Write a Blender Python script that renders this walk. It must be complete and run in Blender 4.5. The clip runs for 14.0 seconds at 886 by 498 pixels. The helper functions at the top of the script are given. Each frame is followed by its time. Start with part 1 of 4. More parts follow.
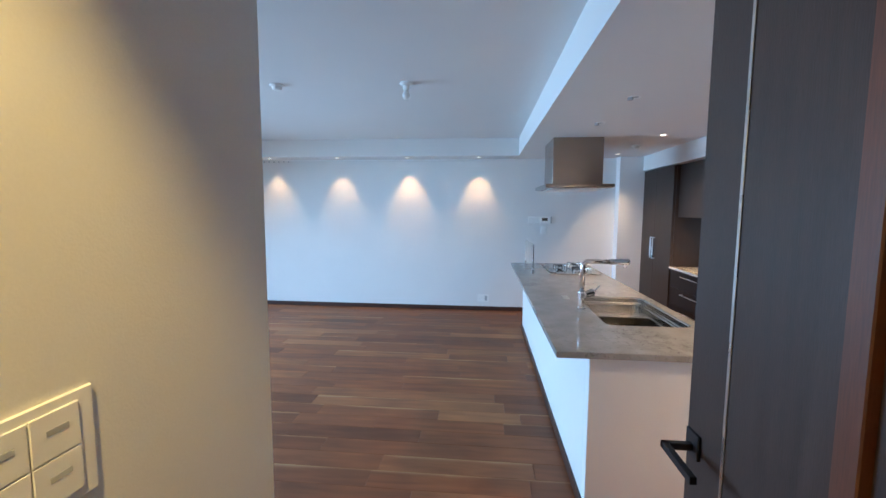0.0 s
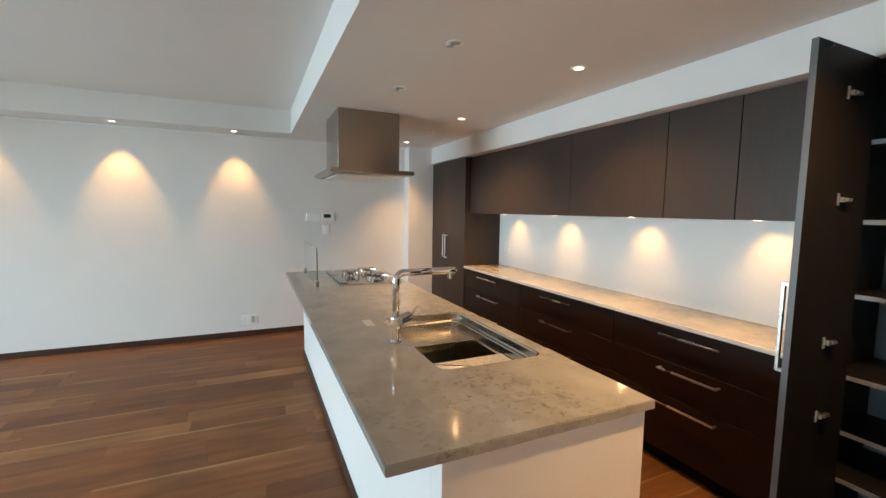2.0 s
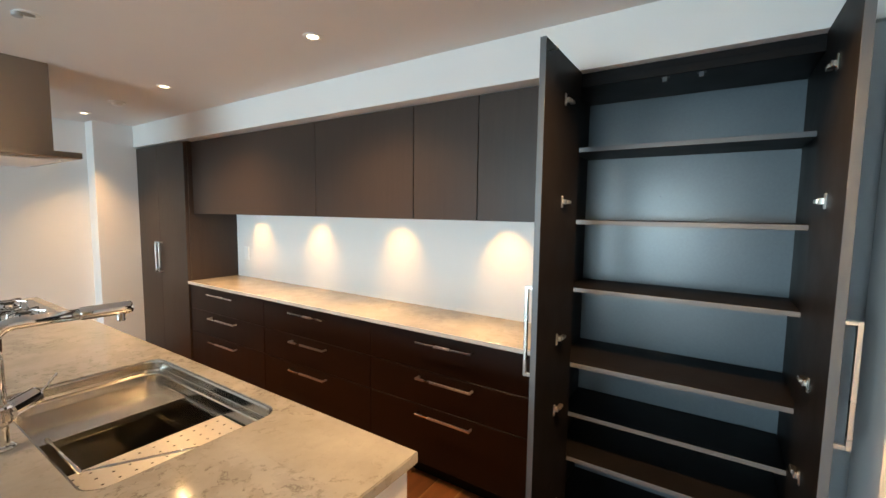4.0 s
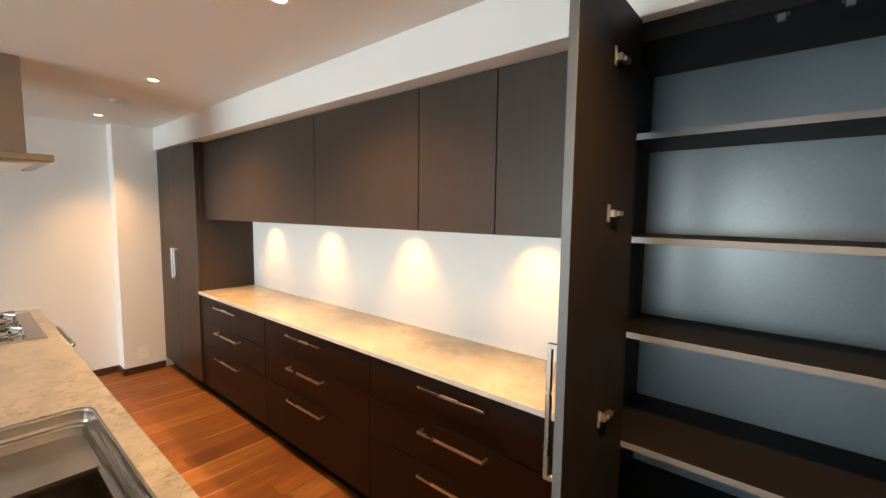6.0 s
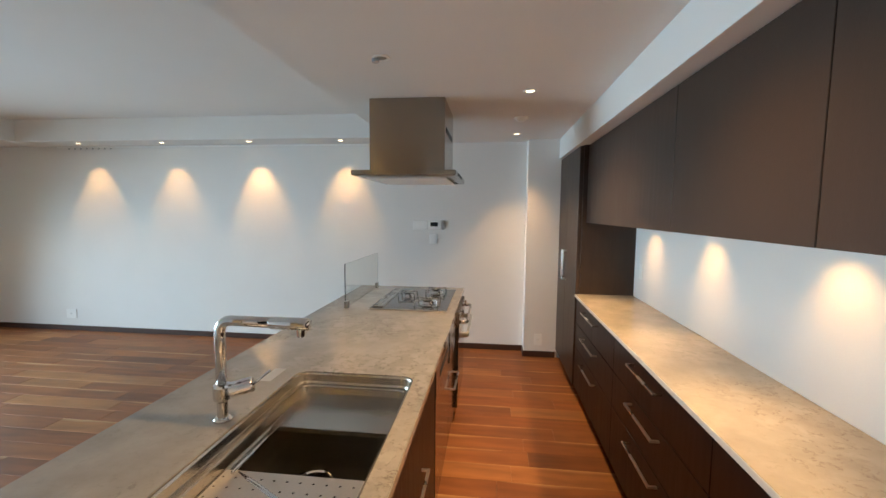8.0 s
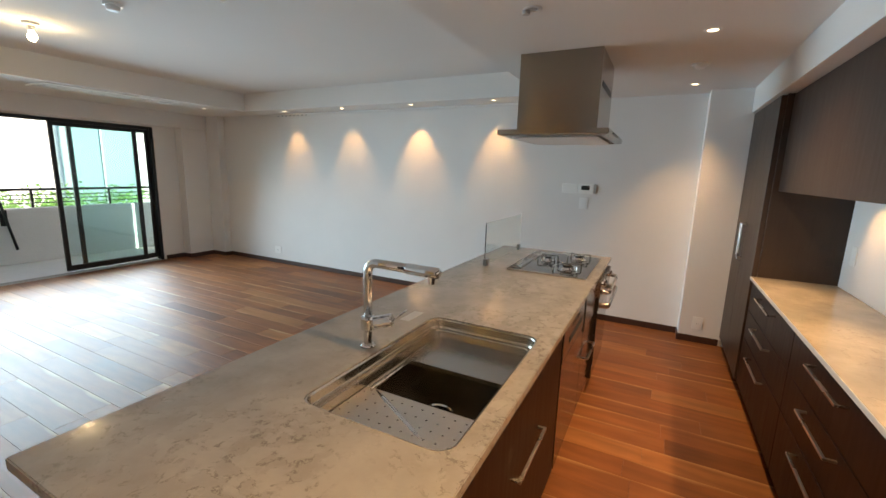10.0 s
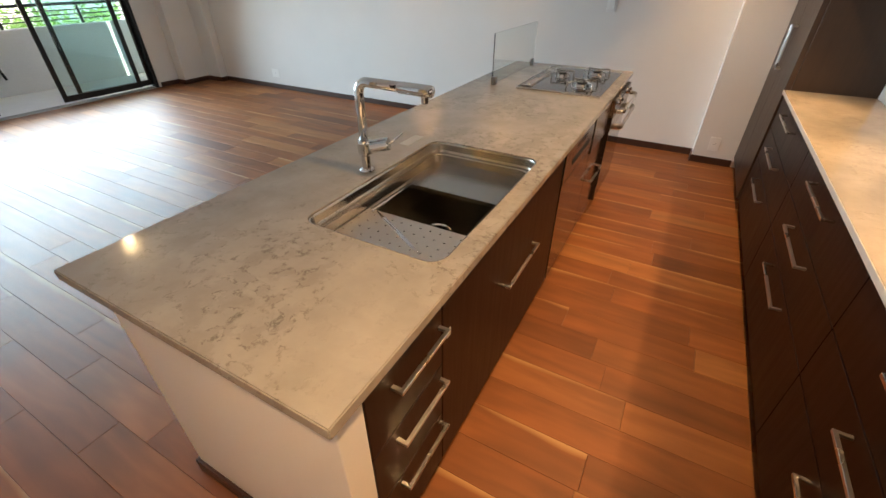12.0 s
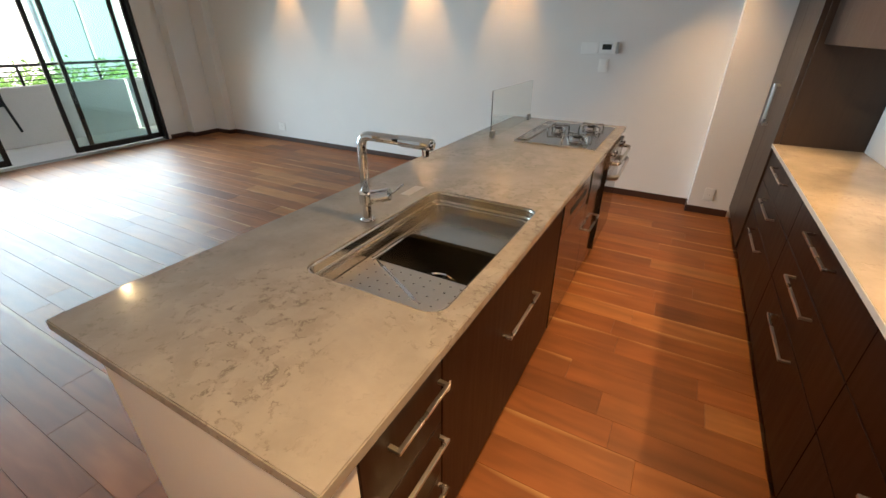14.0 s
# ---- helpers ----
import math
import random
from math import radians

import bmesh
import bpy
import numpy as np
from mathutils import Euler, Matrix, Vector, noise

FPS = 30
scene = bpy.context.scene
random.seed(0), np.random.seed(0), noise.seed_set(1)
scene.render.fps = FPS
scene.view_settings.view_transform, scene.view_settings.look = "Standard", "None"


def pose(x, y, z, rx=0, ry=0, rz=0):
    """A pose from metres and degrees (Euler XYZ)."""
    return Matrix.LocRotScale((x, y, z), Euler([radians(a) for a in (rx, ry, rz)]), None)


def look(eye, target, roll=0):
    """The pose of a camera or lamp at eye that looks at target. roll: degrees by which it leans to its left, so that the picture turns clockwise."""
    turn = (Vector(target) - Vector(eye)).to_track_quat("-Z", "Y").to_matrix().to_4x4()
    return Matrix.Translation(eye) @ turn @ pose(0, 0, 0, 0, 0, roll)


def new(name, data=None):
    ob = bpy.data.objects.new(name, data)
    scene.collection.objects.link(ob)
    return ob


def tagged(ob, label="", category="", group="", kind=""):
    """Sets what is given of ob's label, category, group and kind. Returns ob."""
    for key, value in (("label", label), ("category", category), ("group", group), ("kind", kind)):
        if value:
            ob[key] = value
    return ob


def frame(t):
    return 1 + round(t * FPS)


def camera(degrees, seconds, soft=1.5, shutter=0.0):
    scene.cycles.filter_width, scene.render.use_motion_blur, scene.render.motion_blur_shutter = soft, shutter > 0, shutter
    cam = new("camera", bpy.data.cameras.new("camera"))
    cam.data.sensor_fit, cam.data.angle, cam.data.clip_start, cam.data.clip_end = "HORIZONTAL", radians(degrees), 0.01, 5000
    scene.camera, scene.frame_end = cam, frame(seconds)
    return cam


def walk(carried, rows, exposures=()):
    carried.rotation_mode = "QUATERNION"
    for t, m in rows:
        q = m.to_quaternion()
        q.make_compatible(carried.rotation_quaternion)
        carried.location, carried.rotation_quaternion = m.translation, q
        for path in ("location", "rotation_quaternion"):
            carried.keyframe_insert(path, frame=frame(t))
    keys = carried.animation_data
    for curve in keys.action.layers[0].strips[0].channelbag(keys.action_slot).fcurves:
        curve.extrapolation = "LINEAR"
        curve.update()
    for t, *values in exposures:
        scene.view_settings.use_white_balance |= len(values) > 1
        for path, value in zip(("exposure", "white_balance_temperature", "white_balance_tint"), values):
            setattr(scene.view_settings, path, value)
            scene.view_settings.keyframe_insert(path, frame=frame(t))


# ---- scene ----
cam = camera(93.5, 14.0)
PATH = [
    (0, (-0.055, 0.007, 1.524), (-0.245, 1.989, 1.334), 0.3),
    (0.3, (-0.068, 0.192, 1.496), (-0.377, 2.158, 1.297), 0.7),
    (0.5, (-0.051, 0.331, 1.495), (-0.383, 2.293, 1.295), 0.6),
    (0.8, (-0.047, 0.514, 1.484), (-0.321, 2.485, 1.284), 0.5),
    (1, (-0.053, 0.661, 1.487), (-0.209, 2.646, 1.293), 0.6),
    (1.5, (-0.019, 0.903, 1.48), (0.287, 2.87, 1.288), 0.7),
    (2, (0.026, 1.066, 1.468), (0.853, 2.877, 1.285), 0.9),
    (2.3, (-0.007, 1.115, 1.476), (1.121, 2.756, 1.293), 0.9),
    (2.5, (-0.031, 1.143, 1.48), (1.272, 2.649, 1.302), 0.9),
    (3, (-0.017, 1.207, 1.488), (1.569, 2.413, 1.313), 0.8),
    (3.2, (0.04, 1.234, 1.474), (1.692, 2.35, 1.307), 0.9),
    (5.3, (0.826, 1.491, 1.529), (2.494, 2.58, 1.349), 0.7),
    (5.5, (0.85, 1.492, 1.533), (2.484, 2.631, 1.351), 0.7),
    (6, (0.897, 1.494, 1.529), (2.414, 2.785, 1.351), 0.7),
    (6.5, (1.102, 1.466, 1.521), (2.369, 3.004, 1.346), 0.7),
    (7, (1.239, 1.551, 1.511), (2.074, 3.36, 1.333), 0.6),
    (7.5, (1.337, 1.658, 1.515), (1.626, 3.629, 1.337), 0.5),
    (8, (1.467, 1.698, 1.523), (1.239, 3.676, 1.344), 0.5),
    (8.5, (1.495, 1.682, 1.515), (0.9, 3.584, 1.346), 0.5),
    (8.7, (1.484, 1.672, 1.529), (0.788, 3.539, 1.355), 0.4),
    (10.8, (1.597, 1.712, 1.503), (0.685, 3.378, 0.876), 0.5),
    (11, (1.602, 1.714, 1.502), (0.703, 3.351, 0.786), 0.4),
    (11.5, (1.602, 1.72, 1.498), (0.749, 3.265, 0.557), 0.1),
    (12, (1.605, 1.723, 1.497), (0.801, 3.173, 0.379), -0.0),
    (12.5, (1.605, 1.728, 1.497), (0.834, 3.121, 0.286), -0.0),
    (13, (1.603, 1.728, 1.494), (0.831, 3.124, 0.287), -0.0),
    (13.5, (1.596, 1.73, 1.494), (0.785, 3.194, 0.399), 0.1),
    (14, (1.599, 1.731, 1.499), (0.74, 3.284, 0.576), 0.2),
]
# seconds, stops, kelvin, tint
EXPOSURES = [(0, 1.95, 5400, 6), (0.5, 1.9, 7000, 9), (1.0, 1.75, 7700, 8), (1.5, 1.85, 8000, 9), (2.5, 2.0, 7600, 6), (3.0, 2.05, 7350, 5), (5.5, 2.4, 8800, 12), (6.5, 2.4, 9000, 13), (7.0, 2.3, 8700, 13), (7.5, 1.95, 7900, 10), (8.0, 1.9, 7300, 7), (8.5, 1.78, 7200, 6), (11.0, 1.72, 7900, 10), (12.5, 1.9, 7600, 10), (14, 1.8, 7700, 9)]
walk(cam, [(t, look(e, g, r)) for t, e, g, r in PATH], exposures=EXPOSURES)

# ---- world and sun ----
world = bpy.data.worlds.new("sky")
scene.world = world
world.use_nodes = True
wn = world.node_tree.nodes
sky = wn.new("ShaderNodeTexSky")
sky.sky_type = "NISHITA"
sky.sun_disc = False
sky.sun_elevation = radians(48)
sky.sun_rotation = radians(60)
wn["Background"].inputs[1].default_value = 0.15
world.node_tree.links.new(sky.outputs[0], wn["Background"].inputs[0])
sun_data = bpy.data.lights.new("sun", "SUN")
sun_data.energy, sun_data.angle, sun_data.color = 5.0, radians(0.5), (1.0, 0.95, 0.88)
sun = new("sun", sun_data)
sun.matrix_world = look((0, 0, 30), (-14, -8.5, 12))

# ---- large lights ----
KITCHEN_W, WALL_W, CAB_W, CAB_WIDE_W, BULB_W, HALL_W, WINDOW_W = 22, 5.6, 1.5, 7.8, 0.7, 31, 46
WARM, AMBER = (1.0, 0.62, 0.32), (1.0, 0.56, 0.23)


def spot(name, eye, target, watts, cone, blend, color, radius=0.02):
    data = bpy.data.lights.new(name, "SPOT")
    data.energy, data.spot_size, data.spot_blend, data.color, data.shadow_soft_size = watts, radians(cone), blend, color, radius
    ob = new(name, data)
    ob.matrix_world = look(eye, target)
    return ob


data = bpy.data.lights.new("window_light", "AREA")
data.shape, data.size, data.size_y, data.energy, data.color = "RECTANGLE", 3.6, 1.7, WINDOW_W, (0.47, 0.72, 1.0)
data.spread = radians(116)
window_light = new("window_light", data)
window_light.matrix_world = look((-5.08, 3.52, 1.08), (-2.08, 3.52, 0.15))

# ---- materials ----


def mat(name, base, rough=0.5, metal=0.0, vary=0.12, scale=6.0, fine=60.0, bump=0.0, stretch=(1, 1, 1), coat=0.0, spec=0.5, per_object=0.0):
    """A painted, stone or metal surface: two scales of tone, roughness wear and fine relief."""
    m = bpy.data.materials.new(name)
    m.use_nodes = True
    nt = m.node_tree
    n, l = nt.nodes, nt.links
    b = n["Principled BSDF"]
    tc = n.new("ShaderNodeTexCoord")
    mp = n.new("ShaderNodeMapping")
    mp.inputs["Scale"].default_value = stretch
    l.new(tc.outputs["Object"], mp.inputs[0])
    big, small = n.new("ShaderNodeTexNoise"), n.new("ShaderNodeTexNoise")
    big.inputs["Scale"].default_value, small.inputs["Scale"].default_value = scale, fine
    big.inputs["Detail"].default_value = 3
    for t in (big, small):
        l.new(mp.outputs[0], t.inputs[0])
    add = n.new("ShaderNodeMath")
    add.operation = "MULTIPLY_ADD"
    add.inputs[1].default_value = 0.5
    l.new(small.outputs[0], add.inputs[0])
    half = n.new("ShaderNodeMath")
    half.operation = "MULTIPLY"
    half.inputs[1].default_value = 0.5
    l.new(big.outputs[0], half.inputs[0])
    l.new(half.outputs[0], add.inputs[2])
    fac = add.outputs[0]
    if per_object:
        oi = n.new("ShaderNodeObjectInfo")
        mo = n.new("ShaderNodeMath")
        mo.operation = "MULTIPLY_ADD"
        mo.inputs[1].default_value = per_object
        l.new(oi.outputs["Random"], mo.inputs[0])
        l.new(fac, mo.inputs[2])
        fac = mo.outputs[0]
    ramp = n.new("ShaderNodeValToRGB")
    e = ramp.color_ramp.elements
    e[0].position, e[1].position = 0.3, 0.7
    e[0].color = (*[c * (1 - vary) for c in base], 1)
    e[1].color = (*[min(1, c * (1 + vary)) for c in base], 1)
    l.new(fac, ramp.inputs[0])
    l.new(ramp.outputs[0], b.inputs["Base Color"])
    rr = n.new("ShaderNodeMapRange")
    rr.inputs["To Min"].default_value, rr.inputs["To Max"].default_value = max(0.02, rough * 0.8), min(1, rough * 1.2)
    l.new(big.outputs[0], rr.inputs[0])
    l.new(rr.outputs[0], b.inputs["Roughness"])
    b.inputs["Metallic"].default_value = metal
    b.inputs["Specular IOR Level"].default_value = spec
    b.inputs["Coat Weight"].default_value = coat
    b.inputs["Coat Roughness"].default_value = 0.08
    if bump:
        bp = n.new("ShaderNodeBump")
        bp.inputs["Strength"].default_value, bp.inputs["Distance"].default_value = bump, 0.002
        l.new(small.outputs[0], bp.inputs["Height"])
        l.new(bp.outputs[0], b.inputs["Normal"])
    return m


def emitter(name, color, strength):
    m = bpy.data.materials.new(name)
    m.use_nodes = True
    b = m.node_tree.nodes["Principled BSDF"]
    b.inputs["Base Color"].default_value = (*color, 1)
    b.inputs["Emission Color"].default_value = (*color, 1)
    b.inputs["Emission Strength"].default_value = strength
    return m


def glass(name, tint, rough=0.0, ior=1.45):
    m = bpy.data.materials.new(name)
    m.use_nodes = True
    b = m.node_tree.nodes["Principled BSDF"]
    b.inputs["Base Color"].default_value = (*tint, 1)
    b.inputs["Transmission Weight"].default_value = 1
    b.inputs["Roughness"].default_value = rough
    b.inputs["IOR"].default_value = ior
    return m


def plank_wood():
    """Oiled walnut boards: tone by board, grain along the board, pale sapwood along some edges, fine pores."""
    m = bpy.data.materials.new("walnut_boards")
    m.use_nodes = True
    n, l = m.node_tree.nodes, m.node_tree.links
    b = n["Principled BSDF"]
    tc, oi = n.new("ShaderNodeTexCoord"), n.new("ShaderNodeObjectInfo")
    shift = n.new("ShaderNodeVectorMath")
    shift.operation = "MULTIPLY_ADD"
    shift.inputs[1].default_value = (31, 17, 0)
    l.new(oi.outputs["Random"], shift.inputs[0])
    l.new(tc.outputs["Object"], shift.inputs[2])
    mp = n.new("ShaderNodeMapping")
    mp.inputs["Scale"].default_value = (1.1, 9, 1)
    l.new(shift.outputs[0], mp.inputs[0])
    grain = n.new("ShaderNodeTexNoise")
    grain.inputs["Scale"].default_value, grain.inputs["Detail"].default_value, grain.inputs["Distortion"].default_value = 1.6, 5, 0.7
    l.new(mp.outputs[0], grain.inputs[0])
    cloud = n.new("ShaderNodeTexNoise")
    cloud.inputs["Scale"].default_value = 2.2
    l.new(shift.outputs[0], cloud.inputs[0])
    mp2 = n.new("ShaderNodeMapping")
    mp2.inputs["Scale"].default_value = (9, 260, 1)
    l.new(shift.outputs[0], mp2.inputs[0])
    pores = n.new("ShaderNodeTexNoise")
    pores.inputs["Scale"].default_value = 1.0
    l.new(mp2.outputs[0], pores.inputs[0])
    tone = n.new("ShaderNodeValToRGB")
    e = tone.color_ramp.elements
    e[0].position, e[0].color = 0.0, (0.155, 0.053, 0.0185, 1)
    e[1].position, e[1].color = 1.0, (0.33, 0.140, 0.052, 1)
    for p, c in ((0.25, (0.205, 0.073, 0.026, 1)), (0.6, (0.235, 0.083, 0.0285, 1)), (0.85, (0.26, 0.100, 0.036, 1))):
        q = e.new(p)
        q.color = c
    l.new(oi.outputs["Random"], tone.inputs[0])
    mp3 = n.new("ShaderNodeMapping")
    mp3.inputs["Scale"].default_value = (0.30, 1, 1)
    l.new(shift.outputs[0], mp3.inputs[0])
    figure = n.new("ShaderNodeTexWave")
    figure.bands_direction = "Y"
    for key, value in (("Scale", 3.4), ("Distortion", 13.0), ("Detail", 3.0), ("Detail Scale", 1.0), ("Detail Roughness", 0.6)):
        figure.inputs[key].default_value = value
    l.new(mp3.outputs[0], figure.inputs[0])
    fg = n.new("ShaderNodeMapRange")
    fg.inputs["To Min"].default_value, fg.inputs["To Max"].default_value = 0.93, 1.05
    l.new(figure.outputs["Fac"], fg.inputs[0])
    gr = n.new("ShaderNodeMapRange")
    gr.inputs["From Min"].default_value, gr.inputs["From Max"].default_value = 0.3, 0.7
    gr.inputs["To Min"].default_value, gr.inputs["To Max"].default_value = 0.84, 1.16
    l.new(grain.outputs[0], gr.inputs[0])
    cl = n.new("ShaderNodeMapRange")
    cl.inputs["From Min"].default_value, cl.inputs["From Max"].default_value = 0.3, 0.7
    cl.inputs["To Min"].default_value, cl.inputs["To Max"].default_value = 0.80, 1.20
    l.new(cloud.outputs[0], cl.inputs[0])
    mul = n.new("ShaderNodeMath")
    mul.operation = "MULTIPLY"
    both = n.new("ShaderNodeMath")
    both.operation = "MULTIPLY"
    l.new(gr.outputs[0], both.inputs[0])
    l.new(fg.outputs[0], both.inputs[1])
    l.new(both.outputs[0], mul.inputs[0])
    l.new(cl.outputs[0], mul.inputs[1])
    col = n.new("ShaderNodeVectorMath")
    col.operation = "SCALE"
    l.new(tone.outputs[0], col.inputs[0])
    l.new(mul.outputs[0], col.inputs["Scale"])
    # sapwood
    sep = n.new("ShaderNodeSeparateXYZ")
    l.new(tc.outputs["Object"], sep.inputs[0])
    wob = n.new("ShaderNodeTexNoise")
    wob.inputs["Scale"].default_value = 1.7
    l.new(shift.outputs[0], wob.inputs[0])
    wb = n.new("ShaderNodeMath")
    wb.operation = "MULTIPLY_ADD"
    wb.inputs[1].default_value = 0.11
    l.new(wob.outputs[0], wb.inputs[0])
    l.new(sep.outputs["Y"], wb.inputs[2])
    edge = n.new("ShaderNodeMapRange")
    edge.inputs["From Min"].default_value, edge.inputs["From Max"].default_value = 0.112, 0.140
    l.new(wb.outputs[0], edge.inputs[0])
    pick = n.new("ShaderNodeMath")
    pick.operation = "MULTIPLY"
    pick.inputs[1].default_value = 7.31
    l.new(oi.outputs["Random"], pick.inputs[0])
    fr = n.new("ShaderNodeMath")
    fr.operation = "FRACT"
    l.new(pick.outputs[0], fr.inputs[0])
    gt = n.new("ShaderNodeMath")
    gt.operation = "GREATER_THAN"
    gt.inputs[1].default_value = 0.66
    l.new(fr.outputs[0], gt.inputs[0])
    sap = n.new("ShaderNodeMath")
    sap.operation = "MULTIPLY"
    l.new(edge.outputs[0], sap.inputs[0])
    l.new(gt.outputs[0], sap.inputs[1])
    mix = n.new("ShaderNodeMix")
    mix.data_type = "RGBA"
    l.new(sap.outputs[0], mix.inputs[0])
    l.new(col.outputs[0], mix.inputs[6])
    mix.inputs[7].default_value = (0.43, 0.24, 0.11, 1)
    l.new(mix.outputs[2], b.inputs["Base Color"])
    rr = n.new("ShaderNodeMapRange")
    rr.inputs["To Min"].default_value, rr.inputs["To Max"].default_value = 0.40, 0.58
    b.inputs["Specular IOR Level"].default_value = 0.33
    l.new(cloud.outputs[0], rr.inputs[0])
    l.new(rr.outputs[0], b.inputs["Roughness"])
    bp = n.new("ShaderNodeBump")
    bp.inputs["Strength"].default_value, bp.inputs["Distance"].default_value = 0.25, 0.0006
    l.new(pores.outputs[0], bp.inputs["Height"])
    l.new(bp.outputs[0], b.inputs["Normal"])
    return m


def quartz(name, base, vein, amount):
    """Engineered stone: cloudy ground, soft smoky drifts and broken darker flecks gathered in them."""
    m = bpy.data.materials.new(name)
    m.use_nodes = True
    n, l = m.node_tree.nodes, m.node_tree.links
    b = n["Principled BSDF"]
    tc = n.new("ShaderNodeTexCoord")

    def noise(scale, detail, source, rough=0.55):
        t = n.new("ShaderNodeTexNoise")
        t.inputs["Scale"].default_value, t.inputs["Detail"].default_value, t.inputs["Roughness"].default_value = scale, detail, rough
        l.new(source, t.inputs[0])
        return t

    def span(source, lo, hi, a, c):
        r = n.new("ShaderNodeMapRange")
        r.interpolation_type = "SMOOTHSTEP"
        for key, value in (("From Min", lo), ("From Max", hi), ("To Min", a), ("To Max", c)):
            r.inputs[key].default_value = value
        l.new(source, r.inputs[0])
        return r.outputs[0]

    def times(a, c):
        k = n.new("ShaderNodeMath")
        k.operation = "MULTIPLY"
        l.new(a, k.inputs[0])
        l.new(c, k.inputs[1])
        return k.outputs[0]

    pos = tc.outputs["Object"]
    warp = noise(7, 5, pos)
    wv = n.new("ShaderNodeVectorMath")
    wv.operation = "MULTIPLY_ADD"
    wv.inputs[1].default_value = (0.11, 0.11, 0.11)
    l.new(warp.outputs["Color"], wv.inputs[0])
    l.new(pos, wv.inputs[2])
    ridge = noise(17, 7, wv.outputs[0], 0.62)
    d = n.new("ShaderNodeMath")
    d.operation = "SUBTRACT"
    d.inputs[1].default_value = 0.5
    l.new(ridge.outputs[0], d.inputs[0])
    a = n.new("ShaderNodeMath")
    a.operation = "ABSOLUTE"
    l.new(d.outputs[0], a.inputs[0])
    line = span(a.outputs[0], 0.0, 0.036, 1, 0)
    broken = span(noise(34, 3, pos).outputs[0], 0.45, 0.60, 0.06, 1)
    drift = span(noise(2.6, 3, wv.outputs[0]).outputs[0], 0.42, 0.62, 0.10, amount)
    fleck = times(times(line, broken), drift)
    smoke = times(span(ridge.outputs[0], 0.40, 0.62, 0, 0.32), drift)
    ground = n.new("ShaderNodeValToRGB")
    e = ground.color_ramp.elements
    e[0].position, e[1].position = 0.30, 0.70
    e[0].color = (*[c * 0.86 for c in base], 1)
    e[1].color = (*[c * 1.10 for c in base], 1)
    l.new(warp.outputs[0], ground.inputs[0])
    colour = ground.outputs[0]
    for fac in (smoke, fleck):
        mix = n.new("ShaderNodeMix")
        mix.data_type = "RGBA"
        l.new(fac, mix.inputs[0])
        l.new(colour, mix.inputs[6])
        mix.inputs[7].default_value = (*vein, 1)
        colour = mix.outputs[2]
    l.new(colour, b.inputs["Base Color"])
    l.new(span(warp.outputs[0], 0.3, 0.7, 0.08, 0.13), b.inputs["Roughness"])
    return m


PAPER = mat("white_wallpaper", (0.78, 0.77, 0.75), 0.75, vary=0.025, scale=3, fine=300, bump=0.16, spec=0.25)
CEIL = mat("white_ceiling_paper", (0.76, 0.75, 0.73), 0.85, vary=0.02, scale=2, fine=380, bump=0.3, spec=0.2)
PANEL = mat("white_satin_panel", (0.80, 0.79, 0.77), 0.45, vary=0.02, scale=3, fine=200)
PLASTIC = mat("white_plastic", (0.86, 0.86, 0.84), 0.35, vary=0.02, scale=20)
GREYPL = mat("pale_grey_plastic", (0.45, 0.46, 0.46), 0.4, vary=0.04, scale=20)
CATCH = mat("dark_grey_plastic", (0.06, 0.065, 0.07), 0.4, vary=0.05, scale=20)
SKIRT = mat("dark_brown_skirting", (0.055, 0.023, 0.015), 0.42, vary=0.2, scale=8, stretch=(1, 1, 1))
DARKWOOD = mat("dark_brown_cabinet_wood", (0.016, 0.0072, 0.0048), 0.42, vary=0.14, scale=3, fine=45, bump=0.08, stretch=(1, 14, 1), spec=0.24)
GLOSSWOOD = mat("glossy_brown_front", (0.030, 0.013, 0.008), 0.16, vary=0.14, scale=3, fine=45, stretch=(1, 14, 1), coat=0.4)
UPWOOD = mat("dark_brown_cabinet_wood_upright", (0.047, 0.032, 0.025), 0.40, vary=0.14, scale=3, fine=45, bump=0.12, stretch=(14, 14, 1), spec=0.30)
EDGEGREY = mat("grey_brown_edging", (0.105, 0.108, 0.112), 0.4, vary=0.06, scale=8)
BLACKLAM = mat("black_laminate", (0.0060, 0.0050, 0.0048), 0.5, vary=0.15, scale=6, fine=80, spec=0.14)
BACKLAM = mat("slate_laminate", (0.095, 0.120, 0.134), 0.30, vary=0.1, scale=3, fine=90, spec=0.66)
DOORWOOD = mat("dark_walnut_door", (0.055, 0.034, 0.026), 0.42, vary=0.25, scale=3, fine=40, bump=0.15, stretch=(12, 12, 0.8), spec=0.3)
# brown wood, its orange put in for passage lamplight that misses the jamb
JAMBWOOD = mat("warm_lit_jamb_wood", (0.115, 0.037, 0.012), 0.4, vary=0.25, scale=4, fine=40, stretch=(12, 12, 0.8))
STEEL = mat("brushed_steel", (0.56, 0.54, 0.51), 0.27, 1.0, vary=0.06, scale=4, fine=120, stretch=(1, 1, 40), bump=0.05)
HOODSTEEL = mat("hood_steel", (0.35, 0.305, 0.255), 0.22, 1.0, vary=0.05, scale=3, fine=160, stretch=(1, 1, 30))
tangent = HOODSTEEL.node_tree.nodes.new("ShaderNodeTangent")
tangent.direction_type, tangent.axis = "RADIAL", "Z"
hood_bsdf = HOODSTEEL.node_tree.nodes["Principled BSDF"]
HOODSTEEL.node_tree.links.new(tangent.outputs[0], hood_bsdf.inputs["Tangent"])
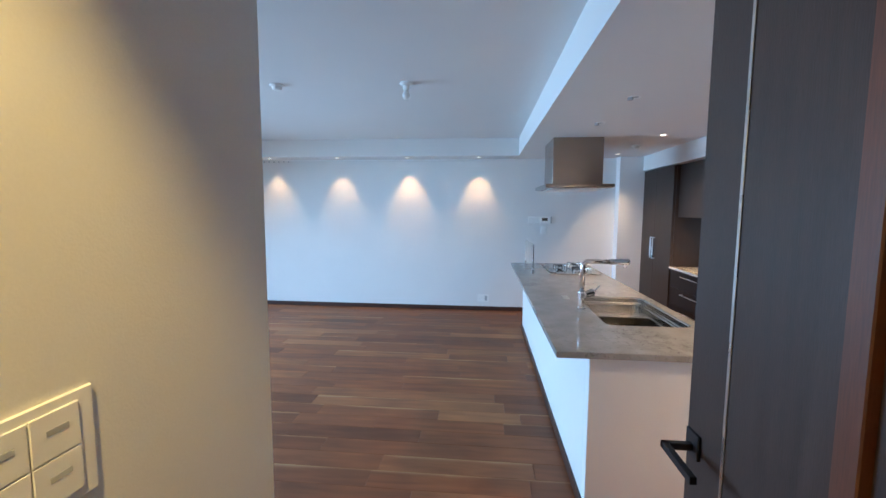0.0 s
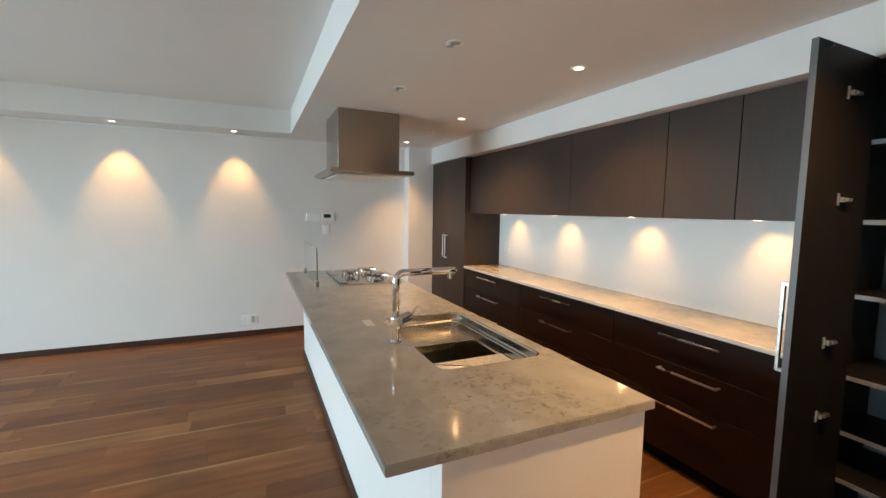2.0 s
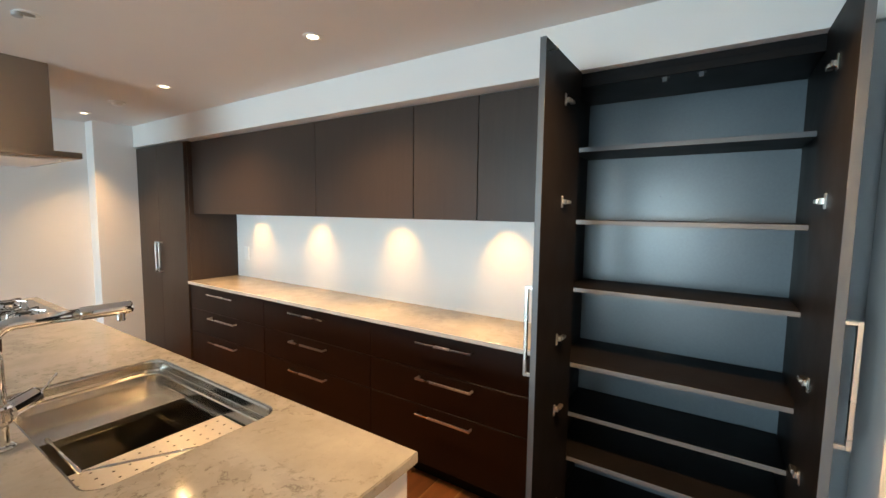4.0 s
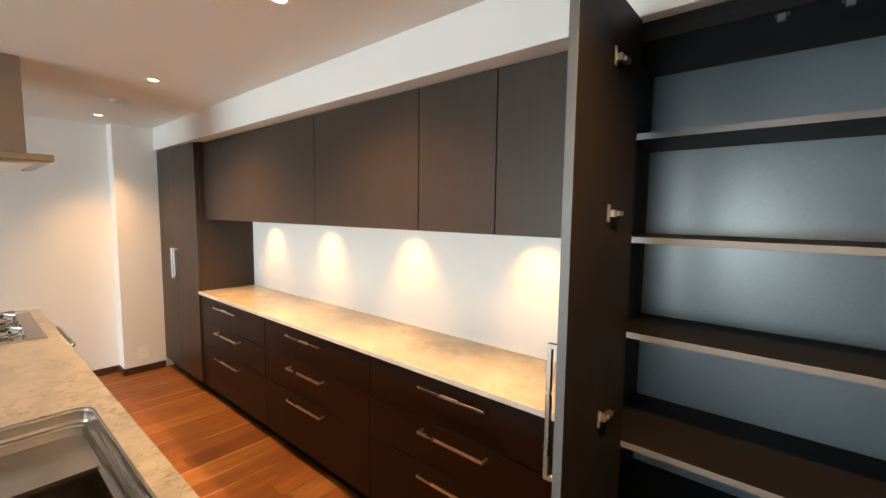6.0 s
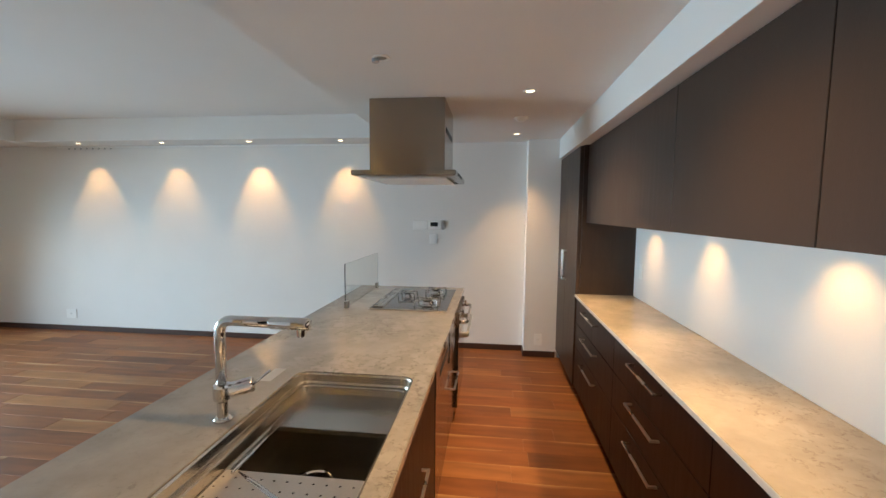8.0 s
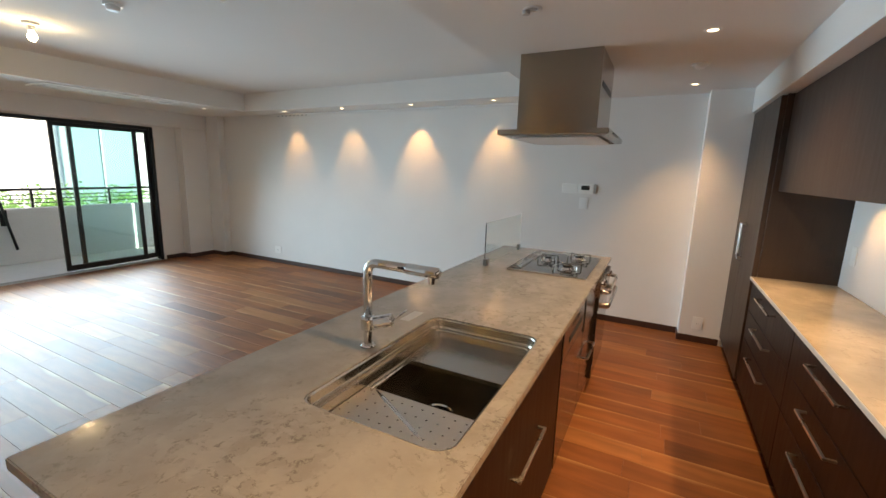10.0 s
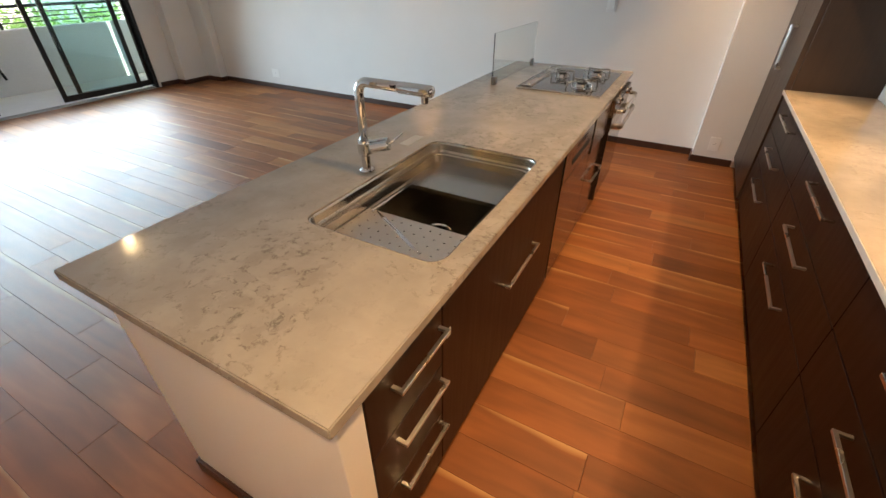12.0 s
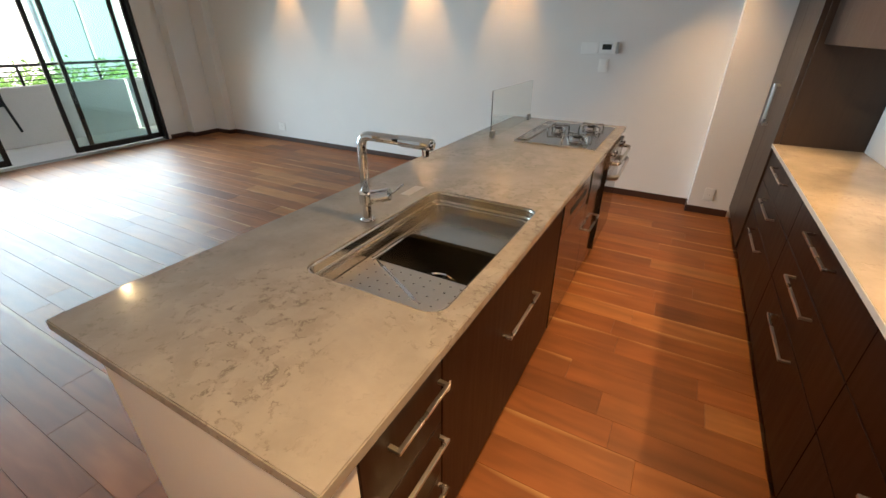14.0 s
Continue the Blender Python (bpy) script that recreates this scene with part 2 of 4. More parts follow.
hood_bsdf.inputs["Anisotropic"].default_value, hood_bsdf.inputs["Anisotropic Rotation"].default_value = 0.85, 0.25
SINKSTEEL = mat("sink_steel", (0.50, 0.475, 0.44), 0.23, 1.0, vary=0.06, scale=5, fine=150)
PLATESTEEL = mat("satin_plate_steel", (0.62, 0.60, 0.57), 0.42, 1.0, vary=0.05, scale=5, fine=150)
CHROME = mat("chrome", (0.72, 0.72, 0.72), 0.07, 1.0, vary=0.02)
NICKEL = mat("satin_nickel", (0.60, 0.58, 0.55), 0.28, 1.0, vary=0.05, fine=200)
BLACKMETAL = mat("black_metal", (0.02, 0.02, 0.021), 0.4, 0.3, vary=0.15)
ALU = mat("black_anodised_frame", (0.018, 0.019, 0.020), 0.38, 0.4, vary=0.15, scale=8)
COOKGLASS = mat("black_cooktop_glass", (0.055, 0.055, 0.055), 0.1, 0.0, vary=0.1, scale=12, coat=0.6)
OVENGLASS = mat("black_oven_glass", (0.012, 0.012, 0.012), 0.08, vary=0.1, coat=0.5)
IRON = mat("cast_iron", (0.035, 0.034, 0.033), 0.45, 0.6, vary=0.2, bump=0.4)
SUPPORT = mat("polished_support_steel", (0.48, 0.47, 0.45), 0.16, 1.0, vary=0.1)
RUBBER = mat("black_recess", (0.008, 0.008, 0.008), 0.7)
GREYGLASSCLIP = mat("clip_steel", (0.30, 0.29, 0.28), 0.3, 1.0)
QUARTZ = quartz("greige_quartz", (0.355, 0.338, 0.312), (0.105, 0.092, 0.082), 0.64)
QUARTZ2 = quartz("cream_quartz", (0.37, 0.33, 0.275), (0.17, 0.13, 0.095), 0.5)
EDGEWHITE = mat("pale_stone_edge", (0.62, 0.60, 0.56), 0.3, vary=0.06, scale=12)
BOARDS = plank_wood()
SUBFLOOR = mat("dark_subfloor", (0.03, 0.02, 0.015), 0.8)
CONCRETE = mat("painted_concrete", (0.76, 0.75, 0.76), 0.8, vary=0.06, scale=2, fine=90, bump=0.3)
SPANDREL = mat("pale_teal_spandrel", (0.24, 0.31, 0.33), 0.4, vary=0.06, scale=1)
BALCFLOOR = mat("balcony_floor", (0.68, 0.66, 0.64), 0.7, vary=0.08, scale=4, fine=70, bump=0.2)
PANE = glass("window_glass", (0.72, 0.91, 0.91))
CLEAR = glass("clear_glass", (0.93, 0.97, 0.95))
BULBGLASS = mat("frosted_bulb_glass", (0.85, 0.85, 0.83), 0.3, vary=0.02)
LIT = emitter("lit_lamp", (1.0, 0.80, 0.55), 2)
LITBULB = emitter("lit_bulb", (1.0, 0.80, 0.50), 25)
LCD = mat("dark_display", (0.03, 0.035, 0.035), 0.2, vary=0.1)
LEAF = mat("leaf_green", (0.12, 0.27, 0.05), 0.5, vary=0.35, scale=3, per_object=0.2)
FACADE = mat("pale_facade", (0.80, 0.81, 0.81), 0.7, vary=0.06, scale=0.4)
TEAL = mat("teal_glass_facade", (0.28, 0.38, 0.40), 0.3, vary=0.12, scale=0.3)
GROUND = mat("asphalt_ground", (0.06, 0.06, 0.06), 0.9, vary=0.2, scale=0.5, fine=8)

# ---- helpers of this scene ----
ORIGIN = {}


def thing(name, loc, label, category, group="", kind=""):
    ob = new(name)
    ob.location = loc
    ob.empty_display_size = 0.05
    ORIGIN[ob.name] = Vector(loc)
    return tagged(ob, label, category, group, kind)


def mesh_of(name, bm, material, origin):
    bmesh.ops.translate(bm, verts=bm.verts, vec=-Vector(origin))
    me = bpy.data.meshes.new(name)
    bm.to_mesh(me)
    bm.free()
    me.materials.append(material)
    return me


def part(name, bm, material, parent, label="", smooth=False):
    """One mesh under a thing or a part; its vertices are given in the room's coordinates."""
    ob = new(name, mesh_of(name, bm, material, ORIGIN[parent.name]))
    ob.parent = parent
    ORIGIN[ob.name] = ORIGIN[parent.name]
    if smooth:
        for p in ob.data.polygons:
            p.use_smooth = True
    return tagged(ob, label) if label else ob


def solid(name, bm, material, loc, label="", category="", kind="", group="", smooth=False):
    ob = new(name, mesh_of(name, bm, material, loc))
    ob.location = loc
    ORIGIN[ob.name] = Vector(loc)
    if smooth:
        for p in ob.data.polygons:
            p.use_smooth = True
    return tagged(ob, label, category, group, kind)


def box(x0, x1, y0, y1, z0, z1, bevel=0.0, bm=None, segments=1):
    own = bmesh.new()
    bmesh.ops.create_cube(own, size=1)
    for v in own.verts:
        v.co = ((x0 + x1) / 2 + v.co.x * (x1 - x0), (y0 + y1) / 2 + v.co.y * (y1 - y0), (z0 + z1) / 2 + v.co.z * (z1 - z0))
    if bevel:
        bmesh.ops.bevel(own, geom=own.edges, offset=bevel, segments=segments, affect="EDGES")
    if bm is None:
        return own
    tmp = bpy.data.meshes.new("tmp")
    own.to_mesh(tmp)
    own.free()
    bm.from_mesh(tmp)
    bpy.data.meshes.remove(tmp)
    return bm


def boxes(*rows, bevel=0.0):
    bm = bmesh.new()
    for r in rows:
        box(*r, bevel=bevel, bm=bm)
    return bm


def tube(points, radius, sides=14, bm=None, caps=True, closed=False):
    """A round bar through the points, with rings set across the bends."""
    bm = bm or bmesh.new()
    pts = [Vector(p) for p in points]
    rings = []
    side = None
    for i, p in enumerate(pts):
        if closed:
            d = (pts[(i + 1) % len(pts)] - pts[i - 1]).normalized()
        else:
            d = (pts[min(i + 1, len(pts) - 1)] - pts[max(i - 1, 0)]).normalized()
        up = Vector((0, 0, 1)) if abs(d.z) < 0.95 else Vector((1, 0, 0))
        side = (side - d * side.dot(d)).normalized() if side else d.cross(up).normalized()
        other = d.cross(side)
        r = radius[i] if isinstance(radius, (list, tuple)) else radius
        rings.append([bm.verts.new(p + (side * math.cos(a) + other * math.sin(a)) * r) for a in [2 * math.pi * k / sides for k in range(sides)]])
    pairs = list(zip(rings, rings[1:])) + ([(rings[-1], rings[0])] if closed else [])
    for a, b in pairs:
        for k in range(sides):
            bm.faces.new((a[k], a[(k + 1) % sides], b[(k + 1) % sides], b[k]))
    if caps and not closed:
        bm.faces.new(rings[0][::-1])
        bm.faces.new(rings[-1])
    return bm


def lathe(cx, cy, profile, sides=24, bm=None):
    """Turned shape round an upright axis; profile of (radius, z)."""
    bm = bm or bmesh.new()
    rings = [[bm.verts.new((cx + r * math.cos(2 * math.pi * k / sides), cy + r * math.sin(2 * math.pi * k / sides), z)) for k in range(sides)] for r, z in profile]
    for a, b in zip(rings, rings[1:]):
        for k in range(sides):
            bm.faces.new((a[k], a[(k + 1) % sides], b[(k + 1) % sides], b[k]))
    bm.faces.new(rings[0][::-1])
    bm.faces.new(rings[-1])
    return bm


def bend(a, b, c, r, n=6):
    """Points from a round the corner b to c, with a bend of radius r."""
    a, b, c = Vector(a), Vector(b), Vector(c)
    u, w = (a - b).normalized(), (c - b).normalized()
    return [a] + [b + u * r * (1 - math.sin(t)) + w * r * (1 - math.cos(t)) for t in [math.pi / 2 * k / n for k in range(n + 1)]] + [c]


def rrect(x0, x1, y0, y1, r, n=6):
    """Four corner arcs of a rounded rectangle, counter-clockwise from the low corner."""
    arcs = []
    for cx, cy, a0 in ((x0 + r, y0 + r, math.pi), (x1 - r, y0 + r, 1.5 * math.pi), (x1 - r, y1 - r, 0), (x0 + r, y1 - r, 0.5 * math.pi)):
        arcs.append([(cx + r * math.cos(a0 + math.pi / 2 * k / n), cy + r * math.sin(a0 + math.pi / 2 * k / n)) for k in range(n + 1)])
    return arcs


def slab_with_hole(x0, x1, y0, y1, z0, z1, arcs):
    """A slab with a rounded opening through it."""
    bm = bmesh.new()
    corners = [(x0, y0), (x1, y0), (x1, y1), (x0, y1)]
    level = {}
    for z in (z0, z1):
        oc = [bm.verts.new((*c, z)) for c in corners]
        ic = [[bm.verts.new((*p, z)) for p in arc] for arc in arcs]
        level[z] = (oc, ic)
        for k in range(4):
            for a, b in zip(ic[k], ic[k][1:]):
                bm.faces.new((oc[k], b, a))
            j = (k + 1) % 4
            bm.faces.new((oc[k], oc[j], ic[j][0], ic[k][-1]))
    (o0, i0), (o1, i1) = level[z0], level[z1]
    for k in range(4):
        j = (k + 1) % 4
        bm.faces.new((o0[k], o0[j], o1[j], o1[k]))
    f0, f1 = sum(i0, []), sum(i1, [])
    for k in range(len(f0)):
        j = (k + 1) % len(f0)
        bm.faces.new((f0[k], f1[k], f1[j], f0[j]))
    bmesh.ops.recalc_face_normals(bm, faces=bm.faces)
    rim = [e for e in bm.edges if all(any(abs(v.co.x - c[0]) < 1e-5 and abs(v.co.y - c[1]) < 1e-5 for c in corners) for v in e.verts)]
    bmesh.ops.bevel(bm, geom=rim, offset=0.003, segments=2, affect="EDGES")
    return bm


def loft(loops, cap=True):
    bm = bmesh.new()
    rows = [[bm.verts.new((*p, z)) for p in pts] for pts, z in loops]
    for a, b in zip(rows, rows[1:]):
        for k in range(len(a)):
            j = (k + 1) % len(a)
            bm.faces.new((a[k], a[j], b[j], b[k]))
    if cap:
        bm.faces.new(rows[-1])
    bmesh.ops.recalc_face_normals(bm, faces=bm.faces)
    return bm


def panels(parent, material, **rows):
    """Single boards of a carcass, each a part of its own."""
    for name, spans in rows.items():
        for r in spans:
            part(name, box(*r, 0.0008), material, parent)


def bar_handle(parent, x, y0, y1, z, out=-0.035):
    """A square bar pull along y on two short feet."""
    t = 0.0055
    bm = boxes((x + out - t, x + out + t, y0, y1, z - t, z + t), bevel=0.0012)
    for y in (y0 + t, y1 - t):
        box(min(x, x + out) + (t if out < 0 else 0), max(x, x + out) - (t if out > 0 else 0), y - t, y + t, z - t * 0.9, z + t * 0.9, 0.0008, bm)
    return part("handle", bm, NICKEL, parent, "satin nickel bar handle")


def upright_handle(parent, x, y, z0, z1, axis="x", out=-0.035):
    t = 0.006
    if axis == "x":
        bm = boxes((x + out - t, x + out + t, y - t, y + t, z0, z1), bevel=0.0012)
        for z in (z0 + t, z1 - t):
            box(min(x, x + out), max(x, x + out), y - t * 0.9, y + t * 0.9, z - t, z + t, 0.0008, bm)
    else:
        bm = boxes((x - t, x + t, y + out - t, y + out + t, z0, z1), bevel=0.0012)
        for z in (z0 + t, z1 - t):
            box(x - t * 0.9, x + t * 0.9, min(y, y + out), max(y, y + out), z - t, z + t, 0.0008, bm)
    return part("handle", bm, NICKEL, parent, "satin nickel bar handle")

# ---- structure ----
WEST, EAST, NORTH, SOUTH = -5.34, 2.62, 6.257, 0.813   # inner faces of the room
K, LIV = 2.262, 2.50                                   # lowered and high ceiling
HX0, HX1, HY = -0.495, 0.47, -1.6                      # entrance passage


def wall(name, bm):
    return solid(name, bm, PAPER, (0, 0, 0), "white wallpapered wall", "wall", "structure")


wall("wall_north", boxes((-5.6, EAST + 0.15, NORTH, NORTH + 0.15, 0, 2.7)))
wall("wall_east", boxes((EAST, EAST + 0.15, 0.2, NORTH, 0, 2.7)))
wall("wall_south_living", boxes((-5.6, HX0, SOUTH - 0.14, SOUTH, 0, 2.7)))
wall("wall_passage_west", boxes((HX0 - 0.14, HX0, HY, SOUTH - 0.14, 0, 2.7)))
wall("wall_south_kitchen", boxes((HX1, 1.99, 0.86, 1.0, 0, 2.7)))
wall("wall_niche_side", boxes((1.85, 1.99, 0.2, 0.86, 0, 2.7)))
wall("wall_passage_east", boxes((HX1, HX1 + 0.13, HY, 0.86, 0, 2.7)))
wall("wall_niche", boxes((1.85, EAST + 0.15, 0.06, 0.2, 0, 2.7)))
wall("wall_passage_end", boxes((HX0 - 0.14, HX1 + 0.13, HY - 0.14, HY, 0, 2.7)))
# window wall with its opening, pilaster and corner column
WY0, WY1, WTOP = 1.62, 5.42, 2.03
wall("wall_west", boxes((-5.60, WEST, SOUTH, WY0, 0, 2.7), (-5.60, WEST, WY1, NORTH, 0, 2.7), (-5.60, WEST, WY0, WY1, WTOP, 2.7), bevel=0.002))
wall("wall_pilaster", boxes((WEST, -5.17, 5.74, 6.14, 0, K), bevel=0.002))
wall("wall_corner_column", boxes((WEST, -4.86, 6.14, NORTH, 0, K), bevel=0.002))
wall("wall_kitchen_pilaster", boxes((1.83, EAST, 6.085, NORTH, 0, K), bevel=0.002))
wall("wall_window_beam", boxes((WEST, -5.14, SOUTH, 6.14, 2.045, K), bevel=0.002))


def ceiling_mesh():
    bm = boxes(
        (WEST, EAST, SOUTH, NORTH, 2.7, 2.8),
        (-3.86, 0.418, SOUTH, 5.88, LIV, 2.7),            # high part
        (0.418, EAST, 0.2, NORTH, K, 2.7),                # over the kitchen
        (-3.86, 0.418, 5.88, NORTH, K, 2.7),              # strip along the lamp wall
        (WEST, -3.86, SOUTH, NORTH, K, 2.7),              # strip along the windows
        (HX0, 0.418, HY, SOUTH, 2.42, 2.7),
    )
    return bm


solid("ceiling", ceiling_mesh(), CEIL, (0, 0, 0), "white papered ceiling with lowered borders", "ceiling", "structure")
solid("ceiling_bulkhead", boxes((2.14, EAST, 0.2, 6.085, 2.062, K), bevel=0.002), CEIL, (0, 0, 0), "white boxed bulkhead above the cabinets", "bulkhead", "structure")


def skirting(*rows):
    return solid("baseboard", boxes(*rows, bevel=0.0015), SKIRT, (0, 0, 0), "dark brown wooden skirting board", "baseboard", "structure")


SK, ST = 0.062, 0.011
skirting((-4.86, 1.83, NORTH - ST, NORTH, 0, SK))
skirting((1.83 - ST, 1.83, 6.085 - ST, NORTH - ST, 0, SK), (1.83, 2.155, 6.085 - ST, 6.085, 0, SK))
skirting((-4.86, -4.86 + ST, 6.14 - ST, NORTH - ST, 0, SK), (-5.17, -4.86, 6.14 - ST, 6.14, 0, SK))
skirting((-5.17, -5.17 + ST, 5.74 - ST, 6.14 - ST, 0, SK), (WEST, -5.17, 5.74 - ST, 5.74, 0, SK), (WEST, WEST + ST, WY1 + 0.03, 5.74 - ST, 0, SK))
skirting((-5.34, HX0, SOUTH, SOUTH + ST, 0, SK))
skirting((HX1, 1.99, 1.0, 1.0 + ST, 0, SK))

# ---- window ----
FX0, FX1 = -5.42, -5.35


def sash(parent, y0, y1, x, latch=False):
    """One sliding leaf: stiles, rails and its pane."""
    t, w, z0, z1 = 0.016, 0.05, 0.045, WTOP - 0.045
    leaf = part("sash", boxes((x - t, x + t, y0, y0 + w, z0, z1), (x - t, x + t, y1 - w, y1, z0, z1), (x - t, x + t, y0 + w, y1 - w, z0, z0 + 0.07), (x - t, x + t, y0 + w, y1 - w, z1 - 0.05, z1), bevel=0.002), ALU, parent)
    pane = part("pane", box(x - 0.003, x + 0.003, y0 + w, y1 - w, z0 + 0.07, z1 - 0.05), PANE, leaf, "clear greenish window glass")
    pane.visible_shadow = False
    if latch:
        part("latch", boxes((x + t, x + t + 0.018, y0 + 0.012, y0 + 0.038, 0.92, 1.02), (x + t, x + t + 0.03, y0 + 0.018, y0 + 0.032, 0.94, 0.975), bevel=0.003), BLACKMETAL, leaf, "black window latch")
    return leaf


window = thing("window_1", (FX1, 3.52, 0), "black framed sliding balcony window, one leaf pushed open", "window", kind="structure")
part("window_frame", boxes((FX0 - 0.03, FX1, WY0, WY0 + 0.045, 0, WTOP), (FX0 - 0.03, FX1, WY1 - 0.045, WY1, 0, WTOP), (FX0 - 0.03, FX1, WY0 + 0.045, WY1 - 0.045, WTOP - 0.045, WTOP), bevel=0.002), ALU, window)
part("threshold", boxes((FX0 - 0.03, FX1, WY0 + 0.045, WY1 - 0.045, 0, 0.006), (-5.428, -5.422, WY0 + 0.045, WY1 - 0.045, 0.006, 0.016), (-5.388, -5.382, WY0 + 0.045, WY1 - 0.045, 0.006, 0.016)), GREYPL, window, "pale aluminium threshold track")
sash(window, 1.66, 2.62, -5.425)
sash(window, 2.57, 3.53, -5.385, True)
sash(window, 4.20, 5.20, -5.385, True)
sash(window, 4.40, 5.385, -5.425)

# ---- balcony and what lies beyond ----
solid("balcony_floor", boxes((-6.87, -5.60, -1.0, 6.6, -0.12, -0.02), bevel=0.002), BALCFLOOR, (0, 0, 0), "pale grey balcony floor", "balcony floor", "structure")
solid("wall_balcony_parapet", boxes((-6.87, -6.75, -1.0, 6.45, -0.02, 0.79), bevel=0.006), CONCRETE, (0, 0, 0), "pale painted concrete balcony parapet", "parapet", "structure")
solid("wall_balcony_side", boxes((-6.87, -5.60, 6.45, 6.6, -0.02, 2.45), bevel=0.004), CONCRETE, (0, 0, 0), "pale painted concrete balcony side wall", "wall", "structure")
solid("ceiling_balcony", boxes((-6.95, -5.60, -1.0, 6.6, 2.45, 2.65)), CONCRETE, (0, 0, 0), "pale concrete balcony soffit", "ceiling", "structure")
rail = thing("balcony_railing", (-6.81, 2.7, 0.79), "dark metal railing on the balcony parapet", "railing")
part("handrail", tube([(-6.81, -1.0, 1.06), (-6.81, 6.45, 1.06)], 0.021), BLACKMETAL, rail, smooth=True)
for z in (0.86, 0.92, 0.98):
    part("rail_bar", tube([(-6.81, -1.0, z), (-6.81, 6.45, z)], 0.008, 8), BLACKMETAL, rail, smooth=True)
for i in range(8):
    part("post", box(-6.825, -6.795, -0.6 + i, -0.57 + i, 0.79, 1.05, 0.002), BLACKMETAL, rail)
pole = thing("laundry_pole_bracket", (-6.72, 4.06, 0.2), "dark folding laundry pole bracket on the parapet", "laundry bracket")
part("back_plate", box(-6.752, -6.735, 4.02, 4.10, 0.55, 0.78, 0.003), BLACKMETAL, pole)
part("arm", tube([(-6.72, 4.02, 1.02), (-6.70, 4.06, 0.7), (-6.69, 4.14, 0.2)], 0.017), BLACKMETAL, pole, smooth=True)
part("brace", tube([(-6.72, 3.98, 1.0), (-6.70, 4.02, 0.72)], 0.012), BLACKMETAL, pole, smooth=True)
solid("ground", boxes((-400, 400, -400, 400, -9.2, -9.0)), GROUND, (0, 0, -9.1), "grey asphalt ground far below", "ground", "structure")


def hedge():
    """Leaves of roof-garden shrubs: many small bent quads in uneven clumps."""
    rng = random.Random(5)
    bm = bmesh.new()
    for c in range(170):
        cy, cx = rng.uniform(-3, 12), rng.uniform(-10.6, -8.6)
        top = 0.42 + 0.5 * rng.random()
        r = rng.uniform(0.25, 0.55)
        for k in range(90):
            d = Vector((rng.gauss(0, 1), rng.gauss(0, 1), rng.gauss(0, 0.8))).normalized() * r * rng.random() ** 0.4
            p = Vector((cx, cy, top - r * 0.6)) + d
            u = Vector((rng.gauss(0, 1), rng.gauss(0, 1), rng.gauss(0, 0.6))).normalized()
            w = u.orthogonal().normalized() * rng.uniform(0.014, 0.03)
            u *= rng.uniform(0.03, 0.065)
            vs = [bm.verts.new(q) for q in (p - u, p + w, p + u + Vector((0, 0, -0.02)), p - w)]
            bm.faces.new(vs)
    return bm


planter = solid("planter", boxes((-10.9, -8.3, -4, 13, -0.5, 0.1), bevel=0.02), CONCRETE, (-9.6, 4, -0.5), "long concrete planter box outdoors", "planter", "structure")
solid("shrubs", hedge(), LEAF, (-9.6, 4, 0.1), "bright green leafy shrubs beyond the balcony", "shrub", "stuff")
tower = thing("office_building", (-34, 22, -9), "pale office building with teal glass bays", "building")
part("wall", boxes((-44, -34, -16, 44, -9, 26), bevel=0.05), FACADE, tower)
for i in range(4):
    y = 15 + i * 7.5
    bay = part("window_bay", boxes((-34.0, -33.7, y, y + 4.6, -8, 25), bevel=0.02), TEAL, tower)
    part("mullion", boxes(*[(-33.7, -33.6, y + 2.2 * k, y + 2.2 * k + 0.09, -8, 25) for k in (1,)]), FACADE, bay)
    for z in (-5, 8.6, 15.4, 22.2):
        part("spandrel", boxes((-33.7, -33.66, y, y + 4.6, z, z + 0.25)), SPANDREL, bay)

# ---- island ----
TOP = 0.85
IX0, IX1, IY0, IY1 = 0.303, 1.237, 1.988, 5.347
SX0, SX1, SY0, SY1 = 0.676, 1.170, 2.487, 3.324
hole = rrect(SX0, SX1, SY0, SY1, 0.055)
solid("island_worktop", slab_with_hole(IX0, IX1, IY0, IY1, TOP - 0.032, TOP, hole), QUARTZ, (0.77, 3.67, TOP - 0.032), "greige veined quartz island worktop", "worktop")
base = thing("kitchen_island", (0.8, 3.6, 0), "white panelled kitchen island body with dark skirting", "kitchen island")
part("side_panel", box(0.465, 0.50, 2.09, 5.33, 0, TOP - 0.033, 0.001), PANEL, base)
part("end_panel", box(0.465, 1.222, 2.013, 2.089, 0, TOP - 0.033, 0.002), PANEL, base)
part("end_panel", box(0.501, 1.20, 5.29, 5.33, 0, TOP - 0.033, 0.002), PANEL, base)
part("skirting", boxes((0.453, 0.465, 2.001, 5.33, 0, SK), (0.465, 1.222, 2.001, 2.013, 0, SK), bevel=0.0015), SKIRT, base)
part("toe_kick", box(1.13, 1.145, 2.09, 5.29, 0.004, 0.095), BLACKLAM, base)

FACE = 1.222


def island_unit(name, y0, y1, label, category):
    u = thing(name, (0.9, (y0 + y1) / 2, 0.095), label, category)
    panels(u, BLACKLAM, side_panel=((0.501, FACE - 0.021, y0 + 0.001, y0 + 0.017, 0.095, TOP - 0.034), (0.501, FACE - 0.021, y1 - 0.017, y1 - 0.001, 0.095, TOP - 0.034)), bottom_panel=((0.501, FACE - 0.021, y0 + 0.0172, y1 - 0.0172, 0.095, 0.112),))
    return u


